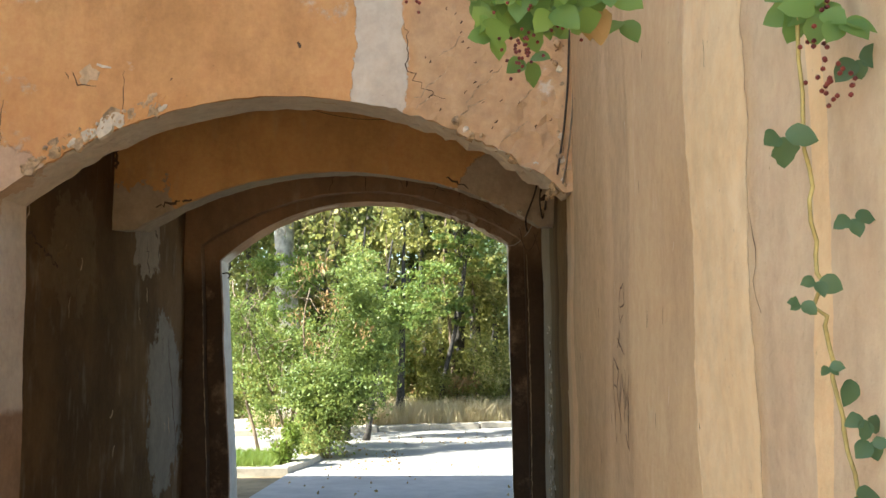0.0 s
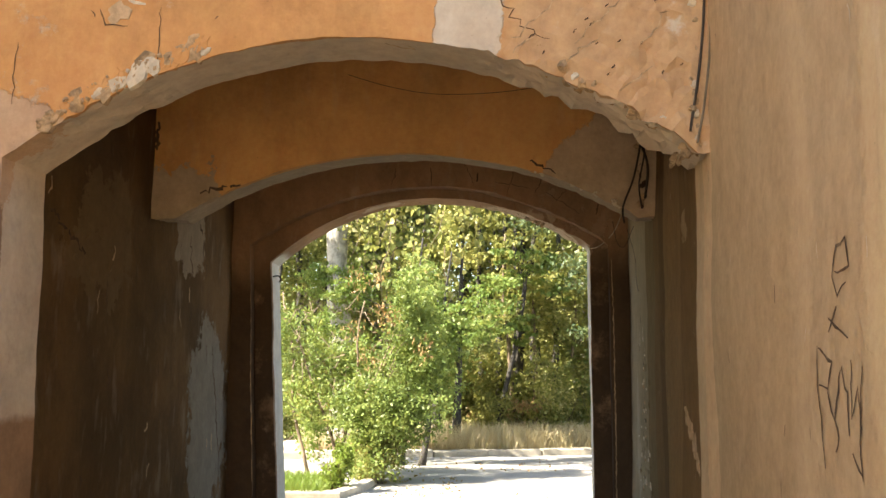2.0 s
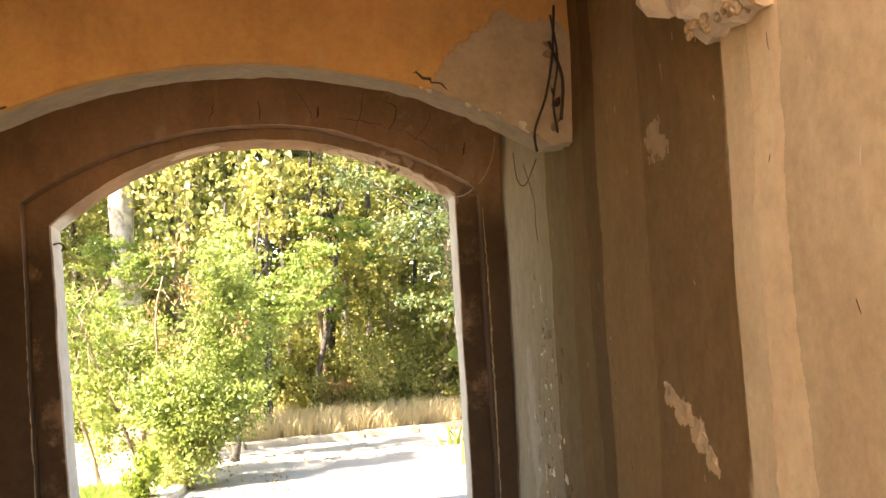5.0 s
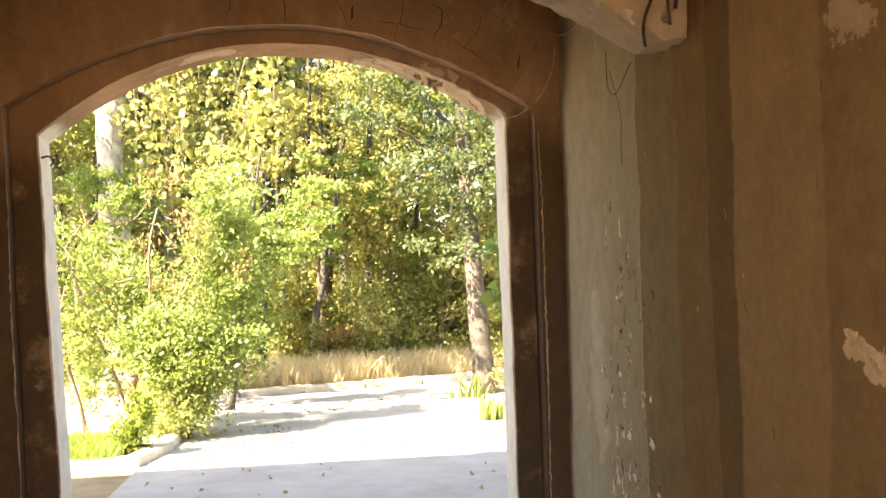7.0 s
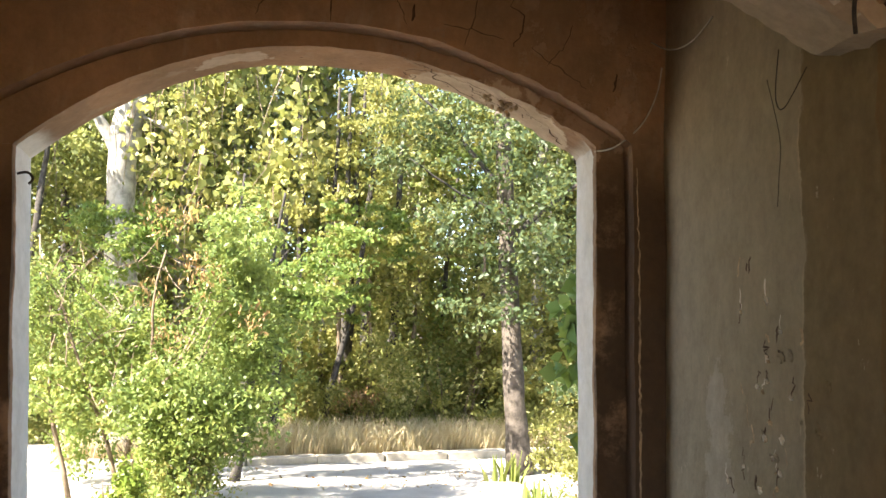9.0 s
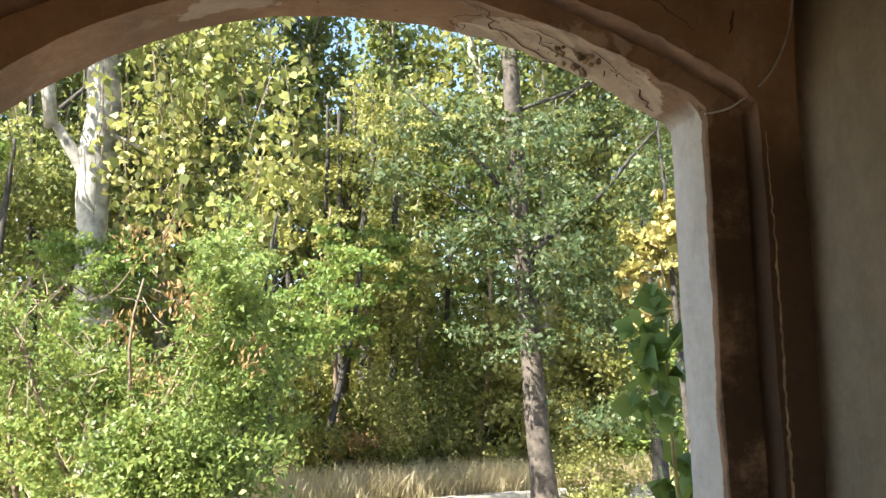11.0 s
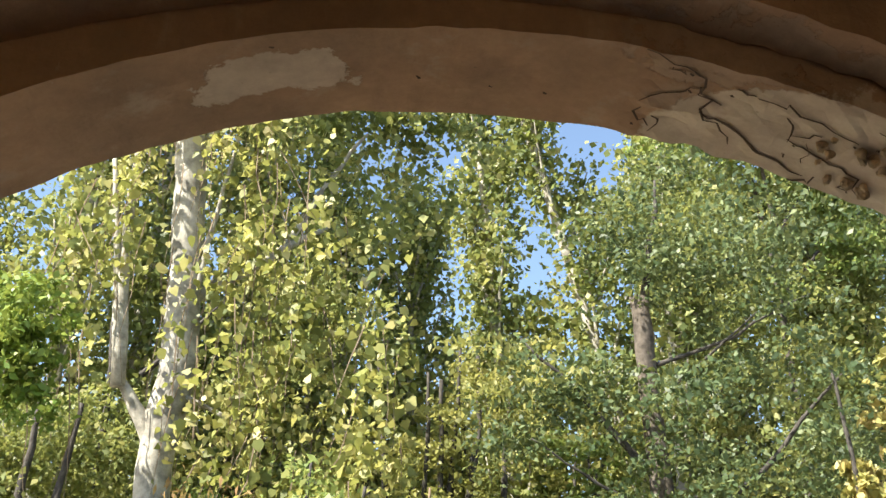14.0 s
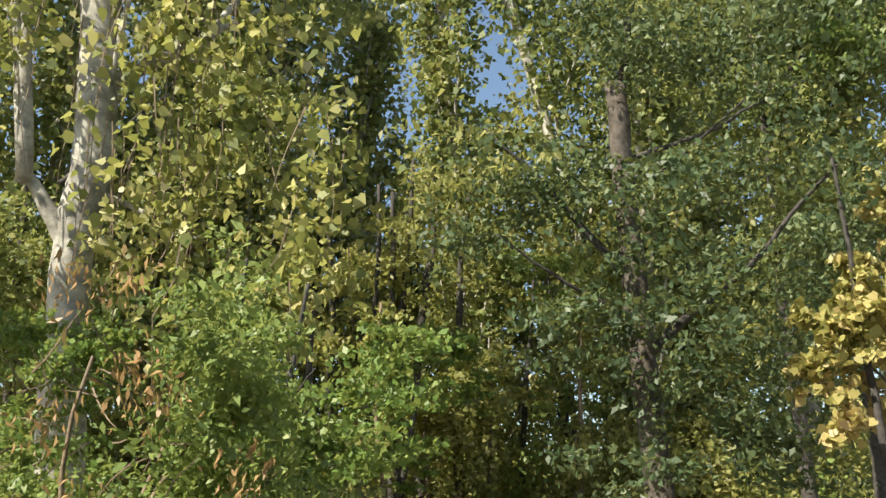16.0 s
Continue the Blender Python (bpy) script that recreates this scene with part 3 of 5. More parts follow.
# ---- plants: beyond the gate ----
def plane_tree():
    """The tall pale-barked tree that forks, hung with strands of yellowing leaves and dry stems."""
    rng = np.random.default_rng(11)
    o = np.array((-2.3, 16.4, GZ))
    t = empty("plane_tree", tuple(o))
    inv = lambda p: tuple(np.array(p) - o)
    fork = (-2.49, 16.4, 3.95)
    trunk("trunk", rng, [inv((-2.3, 16.4, GZ)), inv((-2.38, 16.4, 1.6)), inv((-2.46, 16.4, 2.9)), inv(fork), inv((-2.38, 16.4, 4.9)), inv((-2.5, 16.4, 6.6)), inv((-2.66, 16.4, 8.1)), inv((-2.85, 16.4, 11.0))], 0.22, 0.17, M_PALE, t)
    for a, e, r in ((fork, (-3.0, 16.3, 4.75), 0.13), ((-2.98, 16.3, 4.6), (-3.2, 16.2, 9.2), 0.085), ((-3.0, 16.3, 4.75), (-3.5, 16.2, 7.4), 0.07), ((-2.45, 16.4, 5.6), (-1.0, 17.0, 6.9), 0.09),
                    ((-1.6, 16.75, 6.2), (-0.5, 17.2, 8.4), 0.06), ((-2.6, 16.4, 7.2), (-1.6, 16.8, 10.6), 0.08), ((-2.4, 16.4, 5.0), (-2.0, 16.2, 7.6), 0.05), ((-2.4, 16.4, 4.6), (-1.0, 16.0, 3.9), 0.035)):
        limb("limb", rng, inv(a), inv(e), r, r * 0.35, M_PALE, t, 0.06)
    columns = ((-3.35, 8.2, 5.2, 0.22), (-3.0, 9.2, 6.2, 0.2), (-2.75, 10.4, 8.2, 0.3), (-2.05, 10.2, 4.4, 0.24), (-1.72, 8.6, 3.6, 0.22), (-1.35, 9.4, 3.3, 0.2), (-0.95, 7.6, 3.2, 0.22), (-0.5, 7.0, 3.4, 0.25), (-2.2, 11.4, 8.6, 0.5), (-0.05, 6.2, 3.9, 0.25))
    a, b, p = [], [], []
    for x, top, low, w in columns:
        m = int(8 * (top - low))
        for _ in range(m):
            z = low + (top - low) * rng.random()
            c = np.array((x + rng.normal() * w * 0.6, 15.9 + rng.normal() * 0.35, z))
            l = 0.5 + 0.9 * rng.random()
            if _ % 3 == 0:
                a.append(inv(c)), b.append(inv(c + (rng.normal() * 0.22, rng.normal() * 0.1, -l * 1.2)))
            k = 22
            p.append(c - rng.random((k, 1)) * l * np.array([0, 0, 1.0]) + rng.normal(size=(k, 3)) * 0.085)
    for _ in range(34):
        c = np.array((-2.2 + rng.normal() * 0.6, 16.0 + rng.normal() * 0.25, 4.4 + 3.4 * rng.random()))
        a.append(inv(c)), b.append(inv(c + (rng.normal() * 0.1, 0, -1.0 - rng.random())))
    twigs("twig", rng, a, b, 0.009, M_TWIG, t)
    p.append(clumps(rng, 26, (-0.45, 15.9, 3.5), (0.75, 0.35, 0.2), 14, (0.14, 0.12, 0.07)))
    p.append(clumps(rng, 30, (-2.7, 16.4, 10.4), (1.4, 0.8, 1.2), 30, (0.2, 0.2, 0.2)))
    leaf_cloud("crown", np.concatenate(p) - o, 0.078, M_YELLOW, t, rng, 0.5, 0.85, fold=0.4, spread=0.45, broad=True)
    q = np.concatenate([
        clumps(rng, 50, (-0.3, 17.0, 7.6), (1.1, 0.6, 1.6), 34, (0.2, 0.2, 0.15)),
        clumps(rng, 55, (-0.2, 17.2, 9.6), (1.3, 0.8, 1.3), 36, (0.2, 0.2, 0.16)),
        clumps(rng, 46, (0.2, 17.5, 11.3), (1.5, 0.8, 1.0), 36, (0.2, 0.2, 0.16))])
    leaf_cloud("inner_leaves", q - o, 0.10, M_POPLAR, t, rng, 0.4, 0.85)["label"] = "darker green inner leaves"
    tagged(t, "tall pale-barked plane tree hung with yellowing leaves", "tree")


def locust_tree():
    """The low leafy tree that leans over the road from the bed."""
    rng = np.random.default_rng(5)
    o = np.array((-1.75, 13.0, GZ))
    t = empty("locust_tree", tuple(o))
    inv = lambda p: tuple(np.array(p) - o)
    for a, b, r in (((-1.75, 13.0, GZ), (-1.3, 12.9, 2.5), 0.035), ((-1.7, 13.0, GZ), (-2.4, 13.2, 2.5), 0.03), ((-1.75, 13.0, GZ), (-0.8, 12.7, 2.2), 0.035),
                    ((-1.5, 13.0, 0.8), (-0.45, 12.9, 2.5), 0.03), ((-2.2, 13.1, GZ), (-2.9, 13.4, 2.7), 0.035)):
        limb("stem", rng, inv(a), inv(b), r, r * 0.3, M_TWIG, t, 0.12, 6)
    a, b = [], []
    for _ in range(150):
        s = np.array((-1.6, 13.0, 1.35)) + rng.normal(size=3).clip(-1.1, 1.1) * (0.65, 0.4, 0.8)
        a.append(inv(s)), b.append(inv(s + rng.normal(size=3).clip(-1, 1) * (0.25, 0.25, 0.25)))
    twigs("twig", rng, a, b, 0.007, M_TWIG, t)
    low = GZ + 0.05
    p = np.concatenate([
        clumps(rng, 270, (-1.45, 12.9, 1.3), (1.1, 0.75, 1.15), 64, (0.13, 0.13, 0.07), low),
        clumps(rng, 95, (-0.68, 12.8, 1.8), (0.5, 0.5, 1.1), 65, (0.12, 0.12, 0.07), low),
        clumps(rng, 90, (-1.1, 12.6, 0.5), (0.6, 0.4, 0.7), 50, (0.10, 0.10, 0.08), low),
        *[clumps(rng, 24, (x, y, z), (0.42, 0.3, 0.34), 62, (0.10, 0.10, 0.06), low) for x, y, z in
          ((-1.45, 12.6, 0.15), (-1.0, 12.55, 0.35), (-0.85, 12.6, 0.85), (-1.5, 12.6, 0.75), (-1.9, 12.8, 0.4), (-2.3, 13.0, 0.9), (-0.6, 12.9, 2.3), (-1.6, 13.2, 1.5))],
        clumps(rng, 110, (-2.6, 13.3, 1.3), (0.8, 0.7, 1.2), 60, (0.14, 0.14, 0.09), low)])
    p = p[(p[:, 0] > -1.5) | (p[:, 2] > 0.55 - 0.12 * (p[:, 0] + 1.5))]
    leaf_cloud("crown", p - o, 0.052, M_LOCUST, t, rng, 0.25, 0.5)
    q = np.concatenate([clumps(rng, 1, c, (0.05, 0.05, 0.05), 60, (0.11, 0.08, 0.13)) for c in
                        ((-1.12, 12.35, 2.70), (-1.03, 12.35, 2.15), (-1.50, 12.35, 1.95), (-0.45, 12.35, 1.70), (-1.37, 12.35, 2.67), (-0.91, 12.35, 2.11), (-1.20, 12.35, 1.51))])
    leaf_cloud("seed_pod", q - o, 0.058, M_POD, t, rng, 1.2, 0.3)["kind"] = "stuff"
    tagged(t, "leafy locust tree with dry orange pods leaning over the road", "tree")


def pinnate(rng, at, way, length, pairs=8):
    """Leaf places in pairs along a drooping stalk."""
    at, d = np.array(at, float), np.array(way, float)
    d /= np.linalg.norm(d)
    out = []
    for i in range(pairs):
        k = (i + 1) / pairs
        c = at + d * length * k + np.array((0, 0, -0.35 * length * k * k))
        for sd in (-1, 1):
            out.append(c + np.array((-d[1], d[0], 0)) * 0.05 * sd + rng.normal(size=3) * 0.006 - (0, 0, 0.03))
    return np.array(out)


def street_tree():
    """The dark straight trunk by the planter, behind a veil of blue-green leaves."""
    rng = np.random.default_rng(21)
    o = np.array((2.93, 15.6, GZ))
    t = empty("street_tree", tuple(o))
    inv = lambda p: tuple(np.array(p) - o)
    trunk("trunk", rng, [inv((2.93, 15.6, GZ)), inv((2.80, 15.6, 1.4)), inv((2.68, 15.6, 3.4)), inv((2.62, 15.6, 4.8)), inv((2.6, 15.6, 5.6))], 0.135, 0.10, M_TRUNK, t)
    for a, e, r in (((2.65, 15.6, 4.8), (4.4, 15.3, 5.6), 0.03), ((2.68, 15.6, 3.6), (1.2, 15.4, 5.0), 0.05), ((2.72, 15.6, 2.9), (4.2, 14.6, 4.6), 0.05), ((2.61, 15.6, 5.4), (2.9, 15.5, 7.0), 0.06),
                    ((2.7, 15.6, 3.2), (1.4, 15.2, 3.9), 0.03), ((2.66, 15.6, 4.4), (3.7, 15.2, 5.4), 0.03)):
        limb("limb", rng, inv(a), inv(e), r, r * 0.25, M_BARK, t)
    p = np.concatenate([
        clumps(rng, 120, (3.6, 14.9, 3.4), (1.1, 0.7, 1.5), 44, (0.17, 0.17, 0.07)),
        clumps(rng, 190, (4.5, 15.2, 5.2), (1.6, 1.0, 1.9), 46, (0.19, 0.19, 0.08)),
        clumps(rng, 70, (1.6, 15.3, 4.3), (0.9, 0.6, 0.9), 40, (0.18, 0.18, 0.07)),
        clumps(rng, 90, (3.2, 15.6, 6.6), (1.3, 0.7, 1.1), 40, (0.2, 0.2, 0.09)),
        clumps(rng, 22, (2.6, 15.2, 5.9), (0.5, 0.3, 0.45), 40, (0.15, 0.15, 0.08)),
        *[clumps(rng, 13, (2.6 + 0.35 * math.sin(z * 5), 15.1, z), (0.6, 0.25, 0.32), 40, (0.14, 0.12, 0.06)) for z in (2.0, 2.6, 3.2, 3.8, 4.3)],
        *[clumps(rng, 18, (x, 15.2, z), (0.6, 0.5, 0.5), 44, (0.15, 0.15, 0.08)) for x, z in ((3.7, 1.1), (3.7, 2.2), (2.0, 3.0), (4.3, 1.3))]])
    leaf_cloud("crown", p - o, 0.066, M_BLUE, t, rng, 0.15, 0.55)
    sprays = []
    for _ in range(26):
        c = np.array((1.2, 15.6, 4.55)) + rng.normal(size=3) * (0.38, 0.3, 0.28)
        a = rng.random() * math.tau
        sprays.append(pinnate(rng, c, (math.cos(a), math.sin(a), 0.25), 0.4 + 0.2 * rng.random()))
    leaf_cloud("leaf_spray", np.concatenate(sprays) - o, 0.085, M_OLIVE, t, rng, 0.7, 0.42)["kind"] = "stuff"
    tagged(t, "dark straight street tree with blue-green leaves beside the planter", "tree")


def leafy_tree(name, foot, height, r, crowns, mat, size, seed, label, bark=None, stems=1, lean=0.0, broad=False):
    """A wood tree: stems, limbs to each crown lobe, clumped leaves. crowns: (centre, radii, clumps, leaves each)."""
    rng = np.random.default_rng(seed)
    o = np.array(foot)
    t = empty(name, tuple(o))
    for s in range(stems):
        dx = (s - (stems - 1) / 2) * 0.35
        pts = limb_path(rng, (dx, 0, 0), (dx * 2 + lean, 0.1, height), 6, 0.06)
        trunk("trunk", rng, pts, r, r * 0.3, bark or M_BARK, t, 9)
    p = []
    for c, rad, n, per in crowns:
        c = np.array(c) - o
        k = min(0.9, max(0.15, (c[2] - rad[2] * 0.6) / height))
        if c[2] > 2.2:
            limb("limb", rng, (lean * k, 0, height * k), tuple(c + np.array((0, 0, rad[2] * 0.3))), r * 0.45, r * 0.1, bark or M_BARK, t, 0.12, 6)
        p.append(clumps(rng, n, c, rad, per, (rad[0] * 0.13, rad[1] * 0.13, rad[2] * 0.06), 0.05))
    leaf_cloud("crown", np.concatenate(p), size, mat, t, rng, 0.2, 0.85 if broad else 0.6, broad=broad)
    return tagged(t, label, "tree")


def poplar(foot, height, seed, lean=0.0, wide=1.0, label="tall poplar with pale stems and upright shimmering branches"):
    """A poplar: pale trunk, many steep limbs, leaves along each."""
    rng = np.random.default_rng(seed)
    t = empty("poplar", foot)
    trunk("trunk", rng, [(0, 0, 0), (lean * 0.3, 0, height * 0.3), (lean * 0.65, 0, height * 0.65), (lean, 0, height)], 0.17, 0.03, M_PALE, t, 9)
    p = []
    for i in range(34):
        k = 0.12 + 0.82 * i / 34
        a = rng.random() * math.tau
        s = np.array((lean * k, 0, height * k))
        l = wide * (1.5 - k * 0.8)
        e = s + np.array((math.cos(a) * l * 0.6, math.sin(a) * l * 0.6, 1.2 + l * 0.8))
        limb("limb", rng, tuple(s), tuple(e), 0.045, 0.012, M_PALE, t, 0.06, 5)
        f = rng.random((330, 1)) ** 0.7
        p.append(s + (e - s) * f * 1.12 + rng.normal(size=(330, 3)) * (0.2 * wide, 0.2 * wide, 0.15))
    leaf_cloud("crown", np.concatenate(p), 0.115, M_POPLAR, t, rng, 0.3, 0.85)
    return tagged(t, label, "tree", "poplars behind the road")


plane_tree()
locust_tree()
street_tree()
leafy_tree("robinia", (-0.9, 14.9, GZ), 3.6, 0.05, [((-0.2, 14.6, 2.35), (0.85, 0.6, 0.7), 110, 55), ((-0.6, 14.8, 1.5), (0.6, 0.5, 0.8), 80, 55), ((-2.0, 14.9, 1.3), (0.8, 0.5, 1.2), 110, 55), ((-2.15, 15.4, 2.55), (0.75, 0.4, 0.7), 80, 50)],
           M_FRESH, 0.055, 30, "fresh green young robinia at the road edge", stems=2, lean=0.4)
leafy_tree("elm", (-0.55, 17.9, GZ), 4.2, 0.09, [((-0.25, 17.6, 1.9), (0.75, 0.7, 1.0), 48, 50), ((-1.0, 18.0, 2.8), (0.6, 0.5, 0.5), 14, 50)],
           M_DEEP, 0.075, 31, "dense dark green elm beyond the kerb", stems=2)
leafy_tree("ash", (1.2, 20.2, GZ), 6.5, 0.10, [((1.2, 19.9, 2.7), (0.8, 0.7, 1.6), 40, 40), ((2.4, 20.4, 3.6), (1.5, 1.0, 1.5), 50, 45), ((1.4, 20.5, 5.4), (1.5, 1.0, 1.3), 44, 50), ((1.6, 20.2, 1.3), (1.2, 0.8, 0.9), 44, 40)],
           M_OLIVE, 0.085, 32, "slender olive-green ash on the dry grass", stems=3)
leafy_tree("ash", (4.6, 20.4, GZ), 6.0, 0.10, [((4.4, 19.8, 2.4), (1.4, 1.0, 1.6), 140, 55), ((5.4, 20.4, 4.4), (1.7, 1.1, 1.6), 150, 55)],
           M_OLIVE, 0.085, 33, "bushy ash with yellow-green leaves", stems=2)
leafy_tree("elm", (-4.3, 17.5, GZ), 5.0, 0.10, [((-4.2, 16.9, 2.2), (1.3, 1.0, 1.9), 170, 60), ((-5.2, 17.6, 4.2), (1.5, 1.0, 1.5), 120, 55)],
           M_DEEP, 0.075, 34, "shaded elm with tangled lower branches", stems=3)
leafy_tree("willow", (-4.2, 15.2, GZ), 4.6, 0.08, [((-3.75, 14.9, 4.4), (0.75, 0.6, 0.9), 130, 60)],
           M_GRASS, 0.075, 35, "bright green feathery young willow", stems=1)
leafy_tree("maple", (4.4, 14.2, GZ), 4.6, 0.05, [((4.0, 14.2, 2.6), (0.42, 0.4, 0.6), 70, 26), ((4.2, 14.25, 3.2), (0.4, 0.4, 0.5), 60, 26), ((4.45, 14.3, 3.85), (0.42, 0.4, 0.6), 70, 26)],
           M_MAPLE, 0.066, 36, "sunlit young maple turning golden", stems=2, broad=True)
leafy_tree("elm", (6.6, 18.6, GZ), 7.5, 0.12, [((6.6, 18.0, 5.2), (1.9, 1.2, 2.2), 200, 55), ((5.4, 18.6, 8.2), (1.9, 1.2, 1.7), 170, 55), ((7.6, 18.6, 9.2), (2.0, 1.2, 2.0), 150, 55)],
           M_DEEP, 0.085, 37, "broad green elm with a dense crown")
leafy_tree("elm", (0.4, 20.4, GZ), 6.5, 0.08, [((0.2, 19.9, 4.6), (1.3, 0.7, 1.1), 32, 50), ((1.3, 20.2, 3.0), (1.2, 0.7, 1.2), 34, 50)],
           M_OLIVE, 0.085, 38, "olive-green elm with an open crown", stems=3)
leafy_tree("robinia", (5.2, 17.6, GZ), 8.5, 0.10, [((4.9, 17.2, 8.9), (1.6, 1.0, 1.0), 170, 60), ((6.3, 17.6, 7.4), (1.2, 1.0, 1.3), 110, 60), ((6.6, 17.6, 9.3), (1.2, 0.8, 0.9), 80, 60)],
           M_LOCUST, 0.075, 39, "tall robinia with a sunlit yellow-green top", stems=1)
leafy_tree("elm", (-3.6, 19.6, GZ), 7.0, 0.11, [((-3.3, 19.2, 3.4), (1.6, 0.8, 2.0), 110, 60), ((-2.2, 19.6, 6.6), (1.5, 0.8, 1.4), 45, 60)],
           M_DEEP, 0.085, 40, "shadowy elm behind the plane tree", stems=2)
for i, (x, y, h, lean) in enumerate(((0.78, 19.2, 4.4, -0.25), (1.16, 19.5, 3.4, 0.0), (1.95, 19.8, 4.0, 0.15), (2.9, 19.4, 4.4, 0.3))):
    leafy_tree("vine_trunk", (x, y, GZ), h, 0.055, [((x + lean * 0.25, y - 0.1, 0.9), (0.2, 0.2, 0.8), 22, 30), ((x + lean * 0.6, y - 0.1, 2.3), (0.24, 0.2, 0.9), 24, 34), ((x + lean * 0.9, y - 0.1, h - 0.6), (0.4, 0.3, 0.5), 24, 34)],
               M_YELLOW if i % 2 == 0 else M_OLIVE, 0.075, 41 + i, "slim grey trunk wrapped in pale creeper", bark=M_TWIG, lean=lean)
for i, (x, y, h, lean) in enumerate(((0.35, 18.7, 3.6, 0.7), (1.5, 20.6, 5.2, -0.6), (2.5, 20.8, 5.5, 0.7), (3.5, 20.3, 5.0, -0.5))):
    leafy_tree("sapling", (x, y, GZ), h, 0.07, [((x + lean * 0.9, y, h - 0.4), (0.8, 0.5, 0.6), 40, 34), ((x + lean * 0.6, y - 0.2, h * 0.62), (0.7, 0.4, 0.4), 22, 34)],
               (M_FRESH, M_OLIVE, M_YELLOW, M_LOCUST)[i], 0.08, 45 + i, "leaning dark-stemmed sapling in the dappled wood", lean=lean)
for i, (x, y, h, lean, wide) in enumerate(((5.0, 21.0, 17.5, 0.3, 1.2), (7.4, 21.6, 16.5, 0.2, 1.3), (5.4, 21.5, 15.5, -4.0, 1.1), (2.6, 22.4, 15.0, -1.3, 0.95), (4.28, 20.0, 16.0, 0.25, 0.9), (-1.6, 22.6, 14.0, 0.5, 1.1), (-5.2, 20.5, 14.5, 0.2, 1.2), (6.2, 23.4, 17.0, 0.4, 1.1), (0.6, 23.5, 11.0, -0.3, 1.1), (-3.2, 23.0, 14.5, 0.4, 1.2), (8.6, 23.0, 15.0, 0.0, 1.2), (-7.4, 22.0, 14.0, 0.0, 1.2), (-4.3, 21.4, 13.5, 0.2, 1.3), (-2.3, 22.2, 13.0, 0.0, 1.2))):
    poplar((x, y, GZ), h, 50 + i, lean, wide)
rng = np.random.default_rng(77)
wood = leafy_tree("wood_tree", (0, 0, 0), 7.5, 0.14, [((0.2, 0, 3.2), (2.6, 1.6, 2.6), 170, 60), ((-0.6, 0.3, 6.4), (2.3, 1.5, 2.2), 130, 60)],
                  M_OLIVE, 0.13, 61, "dense green tree of the wood behind", stems=2)
wood["group"] = "trees of the wood behind"
for i, x in enumerate((-11.5, -8.2, -5.0, -2.0, 1.4, 4.8, 8.4, 12.0, 15.4)):
    copy_thing(wood, pose(x, 27.0 + rng.normal() * 1.2, GZ, 0, 0, rng.random() * 360))
for x, y in ((-3.2, 24.8), (-0.2, 25.1), (2.6, 24.9), (5.6, 25.2)):
    copy_thing(wood, pose(x, y, GZ, 0, 0, x * 50))
wood.matrix_basis = pose(-14.6, 26.0, GZ, 0, 0, 40)

# ---- bushes, grass and litter ----
def kerb_y(x):
    return 16.5 + 0.30 * x


def verge(n, x0=-3.0, x1=9.0, deep=2.6):
    x = x0 + (x1 - x0) * rng.random(n)
    d = rng.random(n) ** 1.3 * deep
    return np.stack([x, kerb_y(x) + 0.25 + d, np.full(n, GZ - 0.02)], 1)


tagged(blades("dry_grass", rng, 26000, verge, 0.5, 0.014, M_STRAW), "tall straw-coloured dry grass along the kerb", "grass", kind="stuff")


def bed(n):
    return np.stack([-2.9 + 1.35 * rng.random(n), 10.9 + 1.5 * rng.random(n), np.full(n, GZ + 0.02)], 1)


tagged(blades("grass", rng, 7000, bed, 0.17, 0.010, M_GRASS), "bright green grass patch in the roadside bed", "grass", kind="stuff")


def shrub(name, at, radii, n, per, size, mat, seed, label):
    r = np.random.default_rng(seed)
    t = empty(name, at)
    for _ in range(9):
        e = r.normal(size=3).clip(-1, 1) * np.array(radii) * 0.6
        limb("stem", r, (e[0] * 0.2, e[1] * 0.2, 0), (e[0], e[1], abs(e[2]) * 0.5 + radii[2] * 0.9), 0.009, 0.003, M_TWIG, t, 0.10, 5)
    p = clumps(r, n, (0, 0, radii[2] * 0.9), radii, per, tuple(v * 0.16 for v in radii), 0.02)
    p = np.concatenate([p, clumps(r, 22, (0, 0, radii[2] * 0.45), tuple(v * 0.85 for v in radii), per, tuple(v * 0.16 for v in radii), 0.02)])
    leaf_cloud("leaves", p, size, mat, t, r, 0.2, 0.55)
    tagged(t, label, "shrub")


